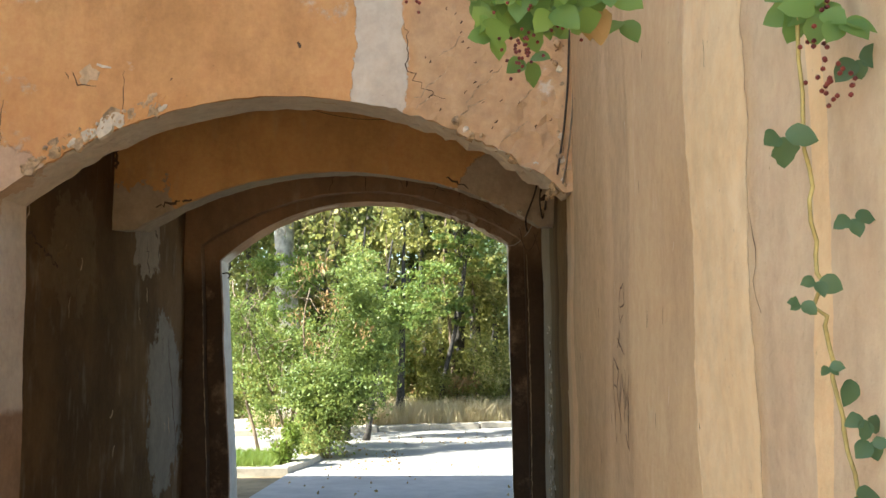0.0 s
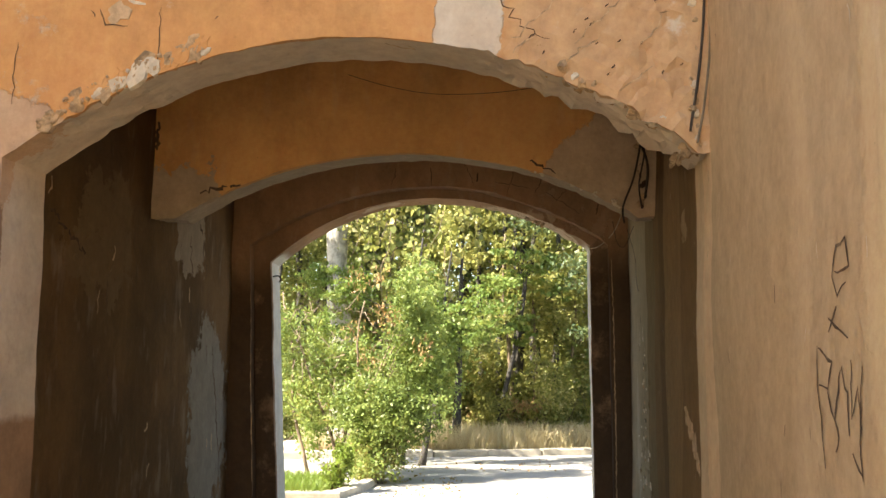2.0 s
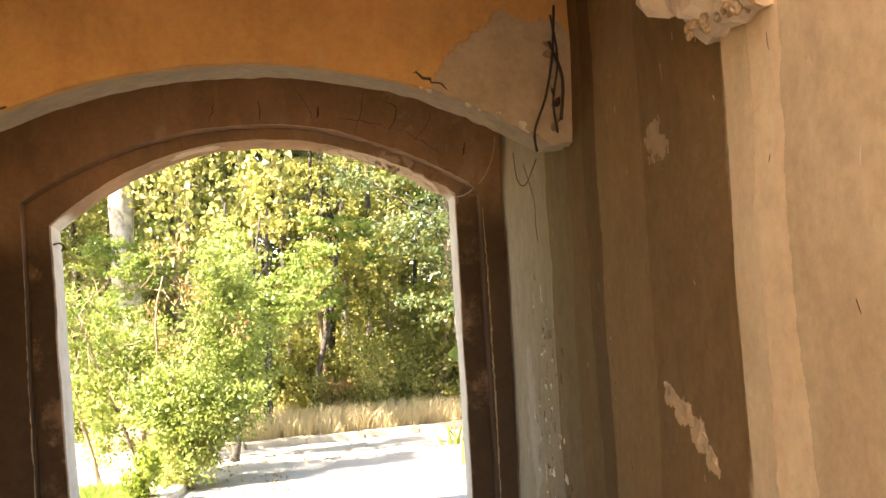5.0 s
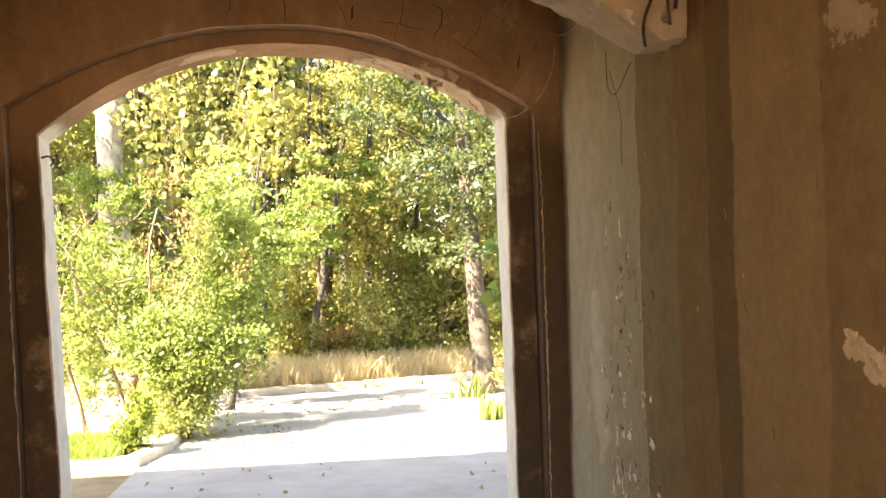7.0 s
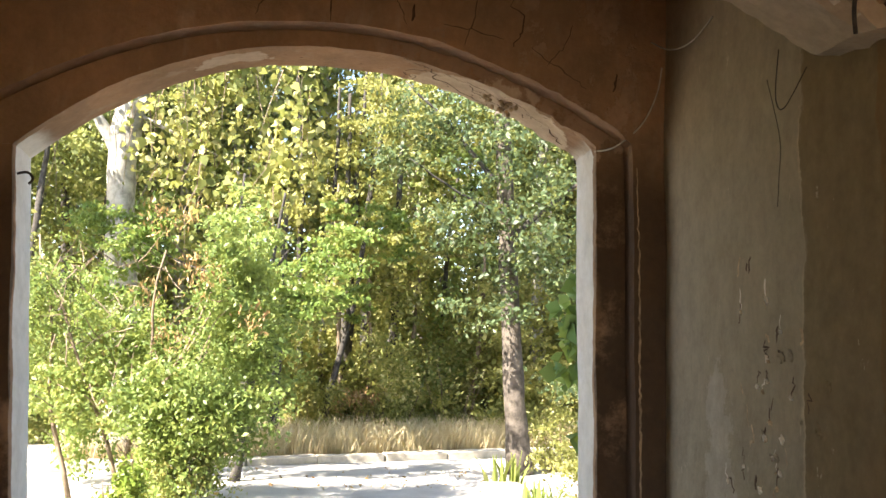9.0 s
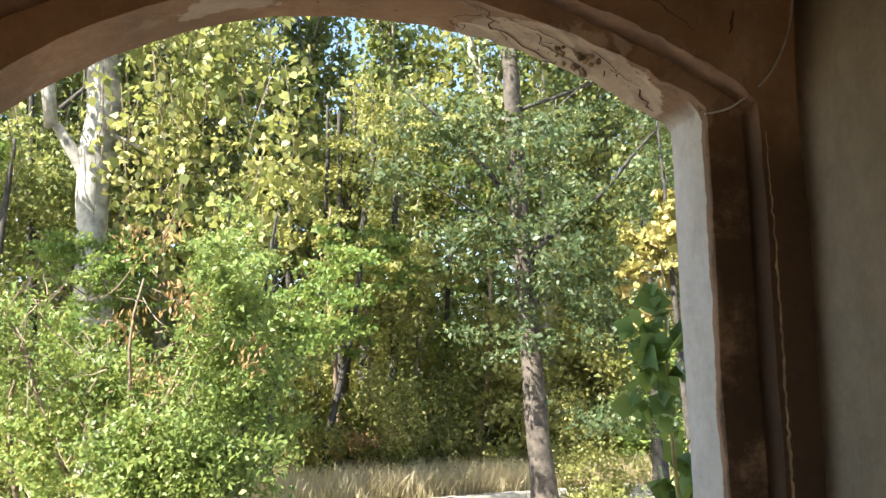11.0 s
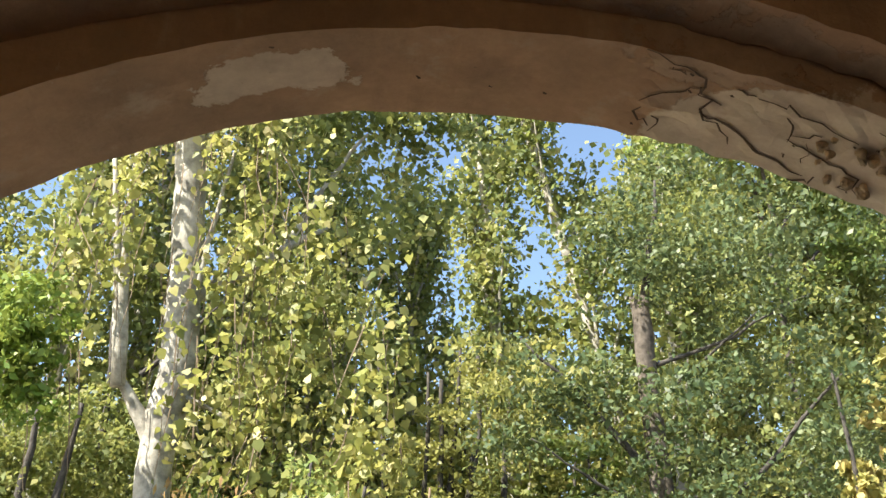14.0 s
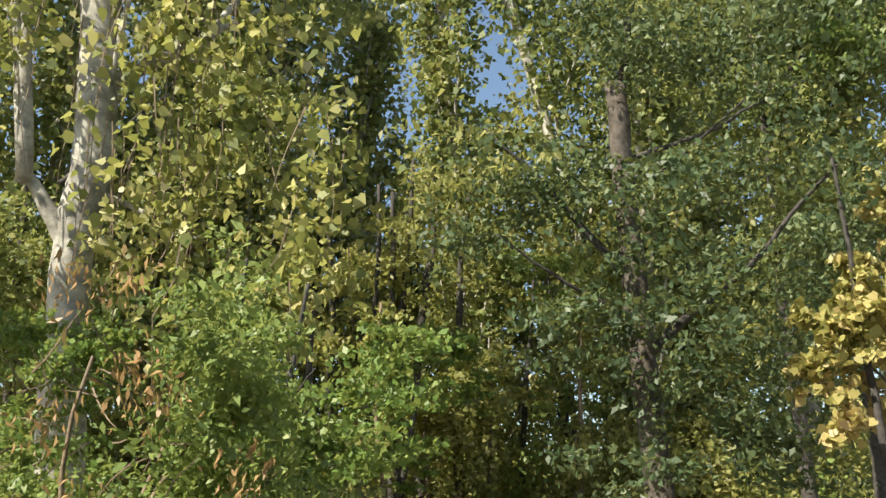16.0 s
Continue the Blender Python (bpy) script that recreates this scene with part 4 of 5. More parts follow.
for i in range(15):
    shrub("thicket_bush", (-15 + 2.4 * i, 30.0 + 0.8 * rng.normal(), GZ), (1.9, 0.9, 2.3), 80, 60, 0.15, M_OLIVE if i % 2 else M_DEEP, 260 + i, "dense thicket bush at the back of the wood")
shrub("dry_bush", (0.75, 19.0, GZ), (0.8, 0.5, 0.5), 40, 40, 0.06, M_POD, 81, "brown half-dead bush on the verge")
for i, (x, y, rx, rz, m) in enumerate(((-5.6, 20.4, 1.5, 1.4, M_DEEP), (-3.4, 18.7, 1.2, 1.0, M_DEEP), (-1.6, 19.3, 1.3, 1.2, M_LOCUST), (-0.2, 20.9, 1.3, 1.3, M_OLIVE), (2.6, 21.4, 1.4, 1.3, M_OLIVE),
                                       (4.3, 19.6, 1.1, 1.0, M_OLIVE), (5.9, 20.2, 1.4, 1.3, M_DEEP), (7.9, 20.4, 1.5, 1.4, M_DEEP), (3.4, 22.8, 1.6, 1.7, M_YELLOW), (0.8, 22.6, 1.6, 1.8, M_OLIVE), (-2.6, 22.2, 1.6, 1.7, M_DEEP), (6.9, 22.6, 1.7, 1.8, M_DEEP))):
    shrub("thicket_bush", (x, y, GZ), (rx, 0.8, rz), 120, 55, 0.085, m, 120 + i, "dense thicket bush under the trees")
for i, (x, y, rx, rz) in enumerate(((-0.6, 19.6, 1.0, 1.3), (0.9, 20.0, 1.1, 1.5), (2.2, 20.0, 1.1, 1.4), (3.3, 20.2, 1.2, 1.6), (4.9, 19.4, 1.1, 1.3), (5.8, 18.9, 1.0, 1.2), (6.8, 19.6, 1.2, 1.5), (2.0, 23.6, 1.6, 2.4), (4.8, 23.8, 1.8, 2.6), (-1.0, 23.9, 1.7, 2.4))):
    shrub("thicket_bush", (x, y, GZ), (rx, 0.7, rz), 85, 50, 0.085, (M_OLIVE, M_YELLOW, M_LOCUST)[i % 3], 220 + i, "sunlit yellow-green thicket bush under the trees")
for i in range(13):
    shrub("thicket_bush", (-10.5 + 2.0 * i, 25.0 + 0.8 * rng.normal(), GZ), (1.6, 0.9, 1.9), 110, 60, 0.11, M_OLIVE if i % 3 else M_LOCUST, 160 + i, "dense thicket bush under the trees")
for i, (x, y, rx, rz) in enumerate(((1.6, 18.8, 0.7, 0.9), (2.6, 19.2, 0.9, 1.1), (3.9, 18.9, 0.8, 0.8), (0.2, 18.6, 0.5, 0.6))):
    shrub("verge_bush", (x, y, GZ), (rx, 0.5, rz), 70, 50, 0.06, M_OLIVE if i % 2 else M_YELLOW, 190 + i, "sparse yellow-green bush on the dry verge")
shrub("bush", (3.2, 13.2, GZ), (0.5, 0.4, 0.35), 40, 40, 0.045, M_OLIVE, 82, "scrubby low bush beside the gate road")
shrub("bush", (3.5, 15.9, GZ), (0.7, 0.5, 0.45), 60, 45, 0.05, M_OLIVE, 87, "scrubby low bush at the foot of the street tree")
shrub("bush", (4.2, 14.2, GZ), (0.8, 0.5, 0.5), 60, 40, 0.05, M_DEEP, 83, "dark low bush in the shade")
shrub("sapling", (-1.5, 11.55, GZ), (0.22, 0.2, 0.42), 34, 30, 0.05, M_GRASS, 84, "pale green sapling at the corner of the bed")
shrub("bush", (-1.05, 12.5, GZ), (0.38, 0.3, 0.42), 60, 40, 0.035, M_OLIVE, 86, "small-leaved bush spilling over the road edge")


def litter(n, x0, x1, y0, y1):
    x, k = x0 + (x1 - x0) * rng.random(n), rng.random(n) ** 1.6
    return np.stack([x, y0 + (y1 - y0) * k, np.full(n, GZ + 0.014)], 1)


LEAVES = np.concatenate([litter(80, -1.15, 0.2, 11.2, 13.6), litter(80, -0.8, 2.6, 14.2, 16.2), litter(260, 2.3, 3.9, 12.4, 14.8), litter(50, -1.2, 2.4, 8.6, 12.0)])
tagged(leaf_cloud("leaf_litter", LEAVES, 0.045, M_POD, None, rng, 0.0, 0.6, 0.5), "scattered dry brown leaves on the asphalt", "leaves", kind="stuff")


def ivy():
    r = np.random.default_rng(91)
    t = empty("ivy", (1.96, 9.4, GZ))
    limb("stem", r, (0, 0, 0), (-0.02, 0.1, 2.3), 0.02, 0.006, M_STEM, t, 0.06, 6)
    limb("stem", r, (0.1, 0.05, 0), (0.12, 0.2, 1.9), 0.018, 0.006, M_STEM, t, 0.06, 6)
    p = np.concatenate([clumps(r, 16, (-0.08, 0.2, 1.7), (0.14, 0.2, 0.42), 9, (0.05, 0.05, 0.06)), clumps(r, 10, (0.08, 0.2, 0.9), (0.12, 0.2, 0.6), 8, (0.05, 0.05, 0.06))])
    leaf_cloud("leaves", p, 0.12, M_BRAMBLE, t, r, 0.6, 0.9)
    tagged(t, "glossy green climber beside the exit arch", "climber")


ivy()


# ---- kerb, planter stones ----
kerb = tagged(empty("kerb", (0, 0, 0)), "weathered concrete kerb along the far road edge", "kerb", kind="structure")
stone_meshes = []
for k in range(3):
    bm = bmesh.new()
    box(bm, (-0.49, -0.09, -0.15), (0.49, 0.09, 0.12), 0.018)
    for v in bm.verts:
        v.co += noise.noise_vector(v.co * 4 + Vector((k * 7, 0, 0))) * 0.02
    me = bpy.data.meshes.new("kerb_stone")
    bm.to_mesh(me)
    bm.free()
    me.materials.append(M_KERB)
    stone_meshes.append(me)
for i in range(20):
    x = -5 + i * 0.96
    ob = new("kerb_stone", stone_meshes[i % 3])
    ob.parent = kerb
    ob.matrix_basis = pose(x, kerb_y(x) + 0.1, GZ + rng.normal() * 0.008, rng.normal() * 1.5, rng.normal(), 16.7 + rng.normal() * 0.8)
edge = tagged(empty("bed_edge", (0, 0, 0)), "low pale stone edging around the roadside bed", "kerb", kind="structure")
for i, (x, y, a) in enumerate(((-2.6, 10.85, 4), (-1.75, 10.95, 8), (-1.30, 11.45, 75), (-1.2, 12.3, 86))):
    ob = new("edge_stone", stone_meshes[i % 3])
    ob.parent = edge
    ob.matrix_basis = pose(x, y, GZ - 0.02, 0, 0, a) @ Matrix.Diagonal((0.86, 0.9, 0.9, 1))


def rough_stone(name, lo, hi, seed, label, mat):
    bm = bmesh.new()
    box(bm, lo, hi, 0.04)
    bmesh.ops.subdivide_edges(bm, edges=bm.edges, cuts=2, use_grid_fill=True)
    for v in bm.verts:
        v.co += noise.noise_vector(v.co * 5 + Vector((seed, 0, 0))) * 0.03
    return tagged(mesh_object(name, bm, mat), label, "stone")


rough_stone("planter_stone", (1.98, 11.45, GZ - 0.02), (2.55, 11.72, GZ + 0.17), 3, "pale cut stone block in front of the iris clump", M_STONE)
rough_stone("planter_stone", (2.05, 13.3, GZ - 0.02), (2.5, 13.75, GZ + 0.16), 9, "weathered stone at the road corner", M_STONE)
rough_stone("stone_slab", (-4.1, 16.2, GZ - 0.05), (-2.0, 16.9, GZ + 0.22), 15, "long sunlit pale slab beside the bed", M_KERB)


def iris(at, n, h, seed, label):
    r = np.random.default_rng(seed)
    t = tagged(empty("iris_clump", at), label, "plant")
    for _ in range(n):
        bm = bmesh.new()
        a, w = r.random() * math.tau, 0.018 + r.random() * 0.012
        x, y = r.normal() * 0.10, r.normal() * 0.06
        l, b = h * (0.6 + r.random() * 0.5), r.normal() * 0.12
        c, s = math.cos(a), math.sin(a)
        rows = []
        for f, k in ((0, 0.8), (0.4, 1), (0.75, 0.8), (1, 0.06)):
            rows.append([bm.verts.new((x + b * f * f * c + sd * w * k * -s, y + b * f * f * s + sd * w * k * c, l * f)) for sd in (-1, 0, 1)])
            rows[-1][1].co += Vector((c, s, 0)) * 0.006
        for q, v in zip(rows, rows[1:]):
            for j in range(2):
                bm.faces.new((q[j], q[j + 1], v[j + 1], v[j]))
        part("blade", bm, M_IRIS, t)


iris((2.25, 11.9, GZ), 26, 0.42, 5, "yellow-green iris clump behind the stone block")
iris((2.42, 14.0, GZ), 24, 0.45, 6, "dark green iris clump at the road corner")


# ---- bramble over the forecourt ----
def bramble():
    r = np.random.default_rng(17)
    o = Vector((1.55, -0.62, 4.2))
    t = empty("bramble", o)
    main = [(1.56, -0.5, 4.2), (1.565, -0.5, 3.0), (1.573, -0.50, 2.12), (1.577, -0.50, 1.90), (1.583, -0.50, 1.77), (1.59, -0.50, 1.665), (1.605, -0.50, 1.557), (1.629, -0.50, 1.42), (1.635, -0.5, 1.2)]
    side = [(1.45, -0.3, 4.2), (1.36, -0.1, 3.2), (1.33, 0.0, 2.5), (1.30, 0.0, 2.28)]
    for pts, w in ((main, 0.003), (side, 0.003)):
        bm = bmesh.new()
        fine = []
        for i in range(len(pts) - 1):
            for k in range(5):
                fine.append(Vector(pts[i]).lerp(Vector(pts[i + 1]), k / 5) + Vector(r.normal(size=3)) * 0.004 - o)
        tube(bm, fine, w, 6)
        part("stem", bm, M_STEM, t, smooth=True)

    def leaf(at, way, size, up, mat=M_BRAMBLE):
        bm = bmesh.new()
        d = Vector(way).normalized()
        s = d.cross(Vector(up)).normalized()
        n = s.cross(d)
        prof = ((0, 0.0), (0.06, 0.17), (0.16, 0.31), (0.30, 0.39), (0.46, 0.41), (0.62, 0.36), (0.76, 0.27), (0.88, 0.15), (0.96, 0.05), (1, 0.0))
        rows = []
        for f, w in prof:
            c = Vector(at) - o + d * size * f - n * size * 0.18 * f * f
            j = 1 + 0.07 * r.normal()
            rows.append([bm.verts.new(c - s * size * w * j + n * size * w * 0.25), bm.verts.new(c), bm.verts.new(c + s * size * w * j + n * size * w * 0.25)])
        for q, v in zip(rows, rows[1:]):
            for k in range(2):
                bm.faces.new((q[k], q[k + 1], v[k + 1], v[k]))
        bmesh.ops.remove_doubles(bm, verts=bm.verts, dist=0.0002)
        part("leaf", bm, mat, t, smooth=True)

    def trio(at, size, down=0.6, mat=M_BRAMBLE):
        a = Vector(at)
        turn = 0.55 * r.normal()
        for k, ang in enumerate((-1.15, 0.05, 1.2)):
            if k != 1 and r.random() < 0.22:
                continue
            w = ang + turn + 0.2 * r.normal()
            leaf(a + Vector((math.sin(w), 0, -math.cos(w))) * size * 0.12, (math.sin(w), -0.2 + 0.35 * r.normal(), -math.cos(w) * down * 1.5), size * (0.75 + 0.45 * r.random()), (0.35 * r.normal(), -1, 0.3 + 0.3 * r.normal()), mat)

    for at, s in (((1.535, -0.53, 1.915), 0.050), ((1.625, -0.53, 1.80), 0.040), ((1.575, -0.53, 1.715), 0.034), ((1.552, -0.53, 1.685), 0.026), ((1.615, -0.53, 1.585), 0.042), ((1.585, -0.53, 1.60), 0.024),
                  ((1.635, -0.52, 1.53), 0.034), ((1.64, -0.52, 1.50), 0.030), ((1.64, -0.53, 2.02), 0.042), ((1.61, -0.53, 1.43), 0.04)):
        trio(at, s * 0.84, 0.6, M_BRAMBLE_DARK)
    for i in range(38):
        trio((1.25 + 0.09 * r.normal(), 0.0 + 0.07 * r.normal(), 2.33 + 0.05 * r.normal()), 0.052 + 0.012 * r.random())
    for i in range(10):
        trio((1.59 + 0.03 * r.normal(), -0.52 + 0.03 * r.normal(), 2.13 + 0.035 * r.normal()), 0.042)
    for x, z, k in ((1.335, 2.27, 0.06), (1.35, 2.275, 0.075), (1.365, 2.27, 0.055)):
        leaf((x, -0.02, z), (0.15 * r.normal(), 0.05, -1), k, (0.3, -1, 0.1), M_POD)
    sphere = bmesh.new()
    bmesh.ops.create_icosphere(sphere, subdivisions=1, radius=0.004)
    me = bpy.data.meshes.new("berry")
    sphere.to_mesh(me)
    sphere.free()
    me.materials.append(M_BERRY)
    for c, n, sp in (((1.205, -0.05, 2.175), 34, 0.024), ((1.60, -0.53, 1.99), 22, 0.016), ((1.59, -0.53, 2.06), 24, 0.02), ((1.24, -0.05, 2.25), 18, 0.03), ((1.01, 0.0, 2.31), 10, 0.015)):
        for _ in range(n):
            b = new("berry", me)
            b.parent = t
            b.location = Vector(c) + Vector(r.normal(size=3)) * sp - o
    tagged(t, "bramble hanging from the wall top with dark red berries", "bramble")


bramble()


# ---- wear on the walls: cracks, scrawls, flakes, rubble, cables ----
bpy.context.view_layer.update()
WALLS = {o.name: o for o in scene.objects if o.name.startswith("wall_")}


def on_wall(wall, p):
    ok, co, nor, _ = wall.closest_point_on_mesh(Vector(p))
    return (co, nor) if ok else (Vector(p), Vector((0, 0, 1)))


def toward(nor, co, p):
    d = Vector(p) - co
    return -nor if d.length > 1e-5 and d.dot(nor) < 0 else nor


def crack(wall_name, pts, width, mat=None, seed=0, jag=0.012, name="crack", lift=0.0025, inside=(0.0, 5.5, 1.5)):
    """A jagged thin ribbon lying on a wall, thicker in the middle."""
    wall = WALLS[wall_name]
    r = np.random.default_rng(seed)
    fine = []
    for a, b in zip(pts, pts[1:]):
        a, b = Vector(a), Vector(b)
        n = max(2, int((b - a).length / 0.025))
        for i in range(n):
            fine.append(a.lerp(b, i / n) + Vector(r.normal(size=3)) * jag)
    fine.append(Vector(pts[-1]))
    spots = []
    for p in fine:
        co, nor = on_wall(wall, p)
        spots.append((co, toward(nor, co, inside)))
    bm = bmesh.new()
    rows = []
    m = len(spots) - 1
    for i, (co, nor) in enumerate(spots):
        d = (spots[min(i + 1, m)][0] - spots[max(i - 1, 0)][0])
        s = d.cross(nor)
        s = s.normalized() if s.length > 1e-6 else Vector((1, 0, 0))
        w = width * (0.35 + 0.65 * math.sin(math.pi * min(1, (i + 0.6) / (m + 1)))) * (0.7 + 0.6 * r.random()) / 2
        rows.append((bm.verts.new(co + nor * lift - s * w), bm.verts.new(co + nor * lift + s * w)))
    for q, v in zip(rows, rows[1:]):
        bm.faces.new((q[0], q[1], v[1], v[0]))
    return part(name, bm, mat or M_DARK, wall)


def flake(wall_name, p, size, mat, seed, name="plaster_flake", thick=0.008, inside=(0.0, 0.0, 1.5)):
    """An irregular plate of plaster that stands a little off the wall."""
    wall = WALLS[wall_name]
    r = np.random.default_rng(seed)
    co, nor = on_wall(wall, p)
    nor = toward(nor, co, inside)
    a = nor.orthogonal().normalized()
    b = nor.cross(a)
    n = 11
    bm = bmesh.new()
    rim = [size * (0.55 + 0.6 * r.random()) for _ in range(n)]
    ring = lambda k, h: [bm.verts.new(co + nor * h + (a * math.cos(i * math.tau / n) * rim[i] + b * math.sin(i * math.tau / n) * rim[i] * 0.7) * k + Vector(r.normal(size=3)) * 0.003) for i in range(n)]
    lo, hi = ring(1.0, -0.02), ring(0.93, thick)
    c = bm.verts.new(co + nor * (thick + 0.003))
    for i in range(n):
        j = (i + 1) % n
        bm.faces.new((lo[i], lo[j], hi[j], hi[i]))
        bm.faces.new((hi[i], hi[j], c))
    return part(name, bm, mat, wall)


def rubble(wall_name, p, size, mat, seed):
    """A broken lump of masonry bedded in a wall's torn edge."""
    r = np.random.default_rng(seed)
    bm = bmesh.new()
    bmesh.ops.create_icosphere(bm, subdivisions=2, radius=1)
    k = Vector((1, 0.6 + 0.4 * r.random(), 0.5 + 0.4 * r.random()))
    turn = Euler(r.random(3) * 6).to_matrix()
    off = Vector(r.normal(size=3)) * 9
    for v in bm.verts:
        q = Vector([round(c * 1.6) / 1.6 * 0.5 + c * 0.5 for c in v.co])
        q += noise.noise_vector(v.co * 1.3 + off) * 0.35
        v.co = Vector(p) + turn @ Vector((q.x * k.x, q.y * k.y, q.z * k.z)) * size
    return part("stone", bm, mat, WALLS[wall_name])


def cable(name, pts, radius, mat, label, sag=0.0):
    bm = bmesh.new()
    fine = []
    n = len(pts)
    for i in range(n - 1):
        p0, p1, p2, p3 = (Vector(pts[max(0, min(n - 1, i + k))]) for k in (-1, 0, 1, 2))
        for k in range(8):
            t = k / 8
            fine.append(0.5 * ((2 * p1) + (p2 - p0) * t + (2 * p0 - 5 * p1 + 4 * p2 - p3) * t * t + (3 * p1 - p0 - 3 * p2 + p3) * t ** 3))
    fine.append(Vector(pts[-1]))
    tube(bm, fine, radius, 6)
    return tagged(mesh_object(name, bm, mat, smooth=True), label, "cable")


def front_z(x):
    return 2.41 + 0.55 * (1 - abs((x - 0.06) / 1.57) ** 2.1)


rw = np.random.default_rng(7)
# lime flakes and torn plaster along the front arch
for i in range(30):
    x = -1.32 + 0.72 * rw.random()
    flake("wall_front_arch", (x, 3.27, front_z(x) + 0.02 + 0.07 * rw.random()), 0.030 + 0.045 * rw.random(), M_BROKEN if rw.random() < 0.4 else M_FRONT, 300 + i, thick=0.005)
for i in range(40):
    x = -1.36 + 0.62 * rw.random()
    rubble("wall_front_arch", (x, 3.285, front_z(x) + 0.01 + 0.085 * rw.random()), 0.006 + 0.012 * rw.random(), M_BROKEN if rw.random() < 0.92 else M_LIME, 340 + i)
for x, dz, k in ((-0.90, 0.045, 0.085), (-0.83, 0.05, 0.065), (-0.99, 0.04, 0.055), (-0.58, 0.025, 0.03), (-1.08, 0.035, 0.035)):
    flake("wall_front_arch", (x, 3.27, front_z(x) + dz), k, M_LIME, int(400 + x * 100))
for i in range(46):
    x = 0.85 + 0.76 * rw.random() ** 0.7
    rubble("wall_front_arch", (x, 3.29 + 0.10 * rw.random(), front_z(x) + 0.005 + 0.05 * rw.random()), 0.015 + 0.022 * rw.random(), M_BROKEN if rw.random() < 0.75 else M_LIME, 500 + i)
for i in range(44):
    z = 2.42 + 1.0 * rw.random()
    rubble("wall_front_arch", (1.60 + 0.05 * rw.random() - 0.03 * rw.random(), 3.27 + 0.14 * rw.random(), z), 0.012 + 0.015 * rw.random(), M_BROKEN if rw.random() < 0.7 else M_LIME, 560 + i)
for i in range(34):
    rubble("wall_front_arch", (1.55 + 0.08 * rw.random(), 3.32 + 0.34 * rw.random(), 2.42 + 0.05 * rw.random()), 0.012 + 0.014 * rw.random(), M_BROKEN, 640 + i)
for i, (x, z, l, a) in enumerate(((1.0, 3.1, 0.25, 0.7), (1.2, 2.95, 0.22, 0.75), (1.3, 3.12, 0.3, 0.8), (1.42, 2.8, 0.18, 0.7), (0.9, 2.95, 0.12, 0.8), (1.5, 3.05, 0.2, 0.9), (1.1, 3.3, 0.2, 0.7))):
    crack("wall_front_arch", [(x, 3.27, z), (x - l * math.cos(a), 3.27, z - l * math.sin(a))], 0.008, M_BROKEN, seed=20 + i, jag=0.008, inside=(0, 0, 1.5))
crack("wall_front_arch", [(0.76, 3.27, 3.35), (0.79, 3.27, 3.22), (0.765, 3.27, 3.12), (0.86, 3.27, 3.0), (0.98, 3.27, 2.93)], 0.006, seed=31, inside=(0, 0, 1.5))
for i in range(40):
    x, z = 0.85 + 0.75 * rw.random(), 2.75 + 0.75 * rw.random()
    if z > front_z(x) + 0.05:
        crack("wall_front_arch", [(x, 3.27, z), (x + 0.012, 3.27, z + 0.015)], 0.007, seed=700 + i, jag=0.004, name="hole", inside=(0, 0, 1.5))
flake("wall_front_arch", (-1.0, 3.27, 3.10), 0.085, M_SCRAPE, 455, thick=0.003)
crack("wall_front_arch", [(-1.09, 3.27, 3.11), (-1.06, 3.27, 3.04), (-0.95, 3.27, 3.03)], 0.007, seed=33, jag=0.005, inside=(0, 0, 1.5))
crack("wall_front_arch", [(-0.95, 3.27, 3.145), (-0.87, 3.27, 3.13)], 0.014, M_LIME, seed=34, jag=0.003, name="curled_chip", lift=0.008, inside=(0, 0, 1.5))
crack("wall_front_arch", [(0.17, 3.27, 3.26), (0.18, 3.27, 3.23)], 0.016, seed=35, jag=0.004, name="hole", inside=(0, 0, 1.5))
crack("wall_front_arch", [(0.24, 3.36, 2.93), (0.30, 3.42, 2.93), (0.37, 3.44, 2.93), (0.33, 3.38, 2.93)], 0.012, M_BROKEN, seed=36, jag=0.006, inside=(0, 3.4, 1.5))
for i in range(5):
    x = -1.55 + 0.33 * i + 0.1 * rw.random()
    crack("wall_front_arch", [(x, 3.27, 2.62 + 0.5 * rw.random()), (x + 0.012, 3.27, 2.63 + 0.5 * rw.random())], 0.005, seed=760 + i, jag=0.004, name="scratch", inside=(0, 0, 1.5))
# second arch: torn corner, crack
for i in range(26):
    z = 2.50 + 0.55 * rw.random()
    rubble("wall_second_arch", (1.66 + 0.05 * rw.random(), 5.68 + 0.10 * rw.random(), z), 0.014 + 0.02 * rw.random(), M_BROKEN if rw.random() < 0.6 else M_DARK, 800 + i)
for i in range(14):
    x = 0.95 + 0.7 * rw.random()
    rubble("wall_second_arch", (x, 5.70 + 0.05 * rw.random(), 2.50 + 0.455 * (1 - abs((x - 0.04) / 1.63) ** 2.1) + 0.01), 0.012 + 0.016 * rw.random(), M_LIME, 830 + i)
crack("wall_second_arch", [(-1.40, 5.68, 2.68), (-1.25, 5.68, 2.73), (-1.12, 5.68, 2.74)], 0.022, seed=41)
crack("wall_second_arch", [(-1.74, 5.68, 3.2), (-1.74, 5.68, 3.0)], 0.03, seed=42)
crack("wall_second_arch", [(0.92, 5.68, 2.90), (1.02, 5.68, 2.85), (1.1, 5.68, 2.80)], 0.014, seed=43)
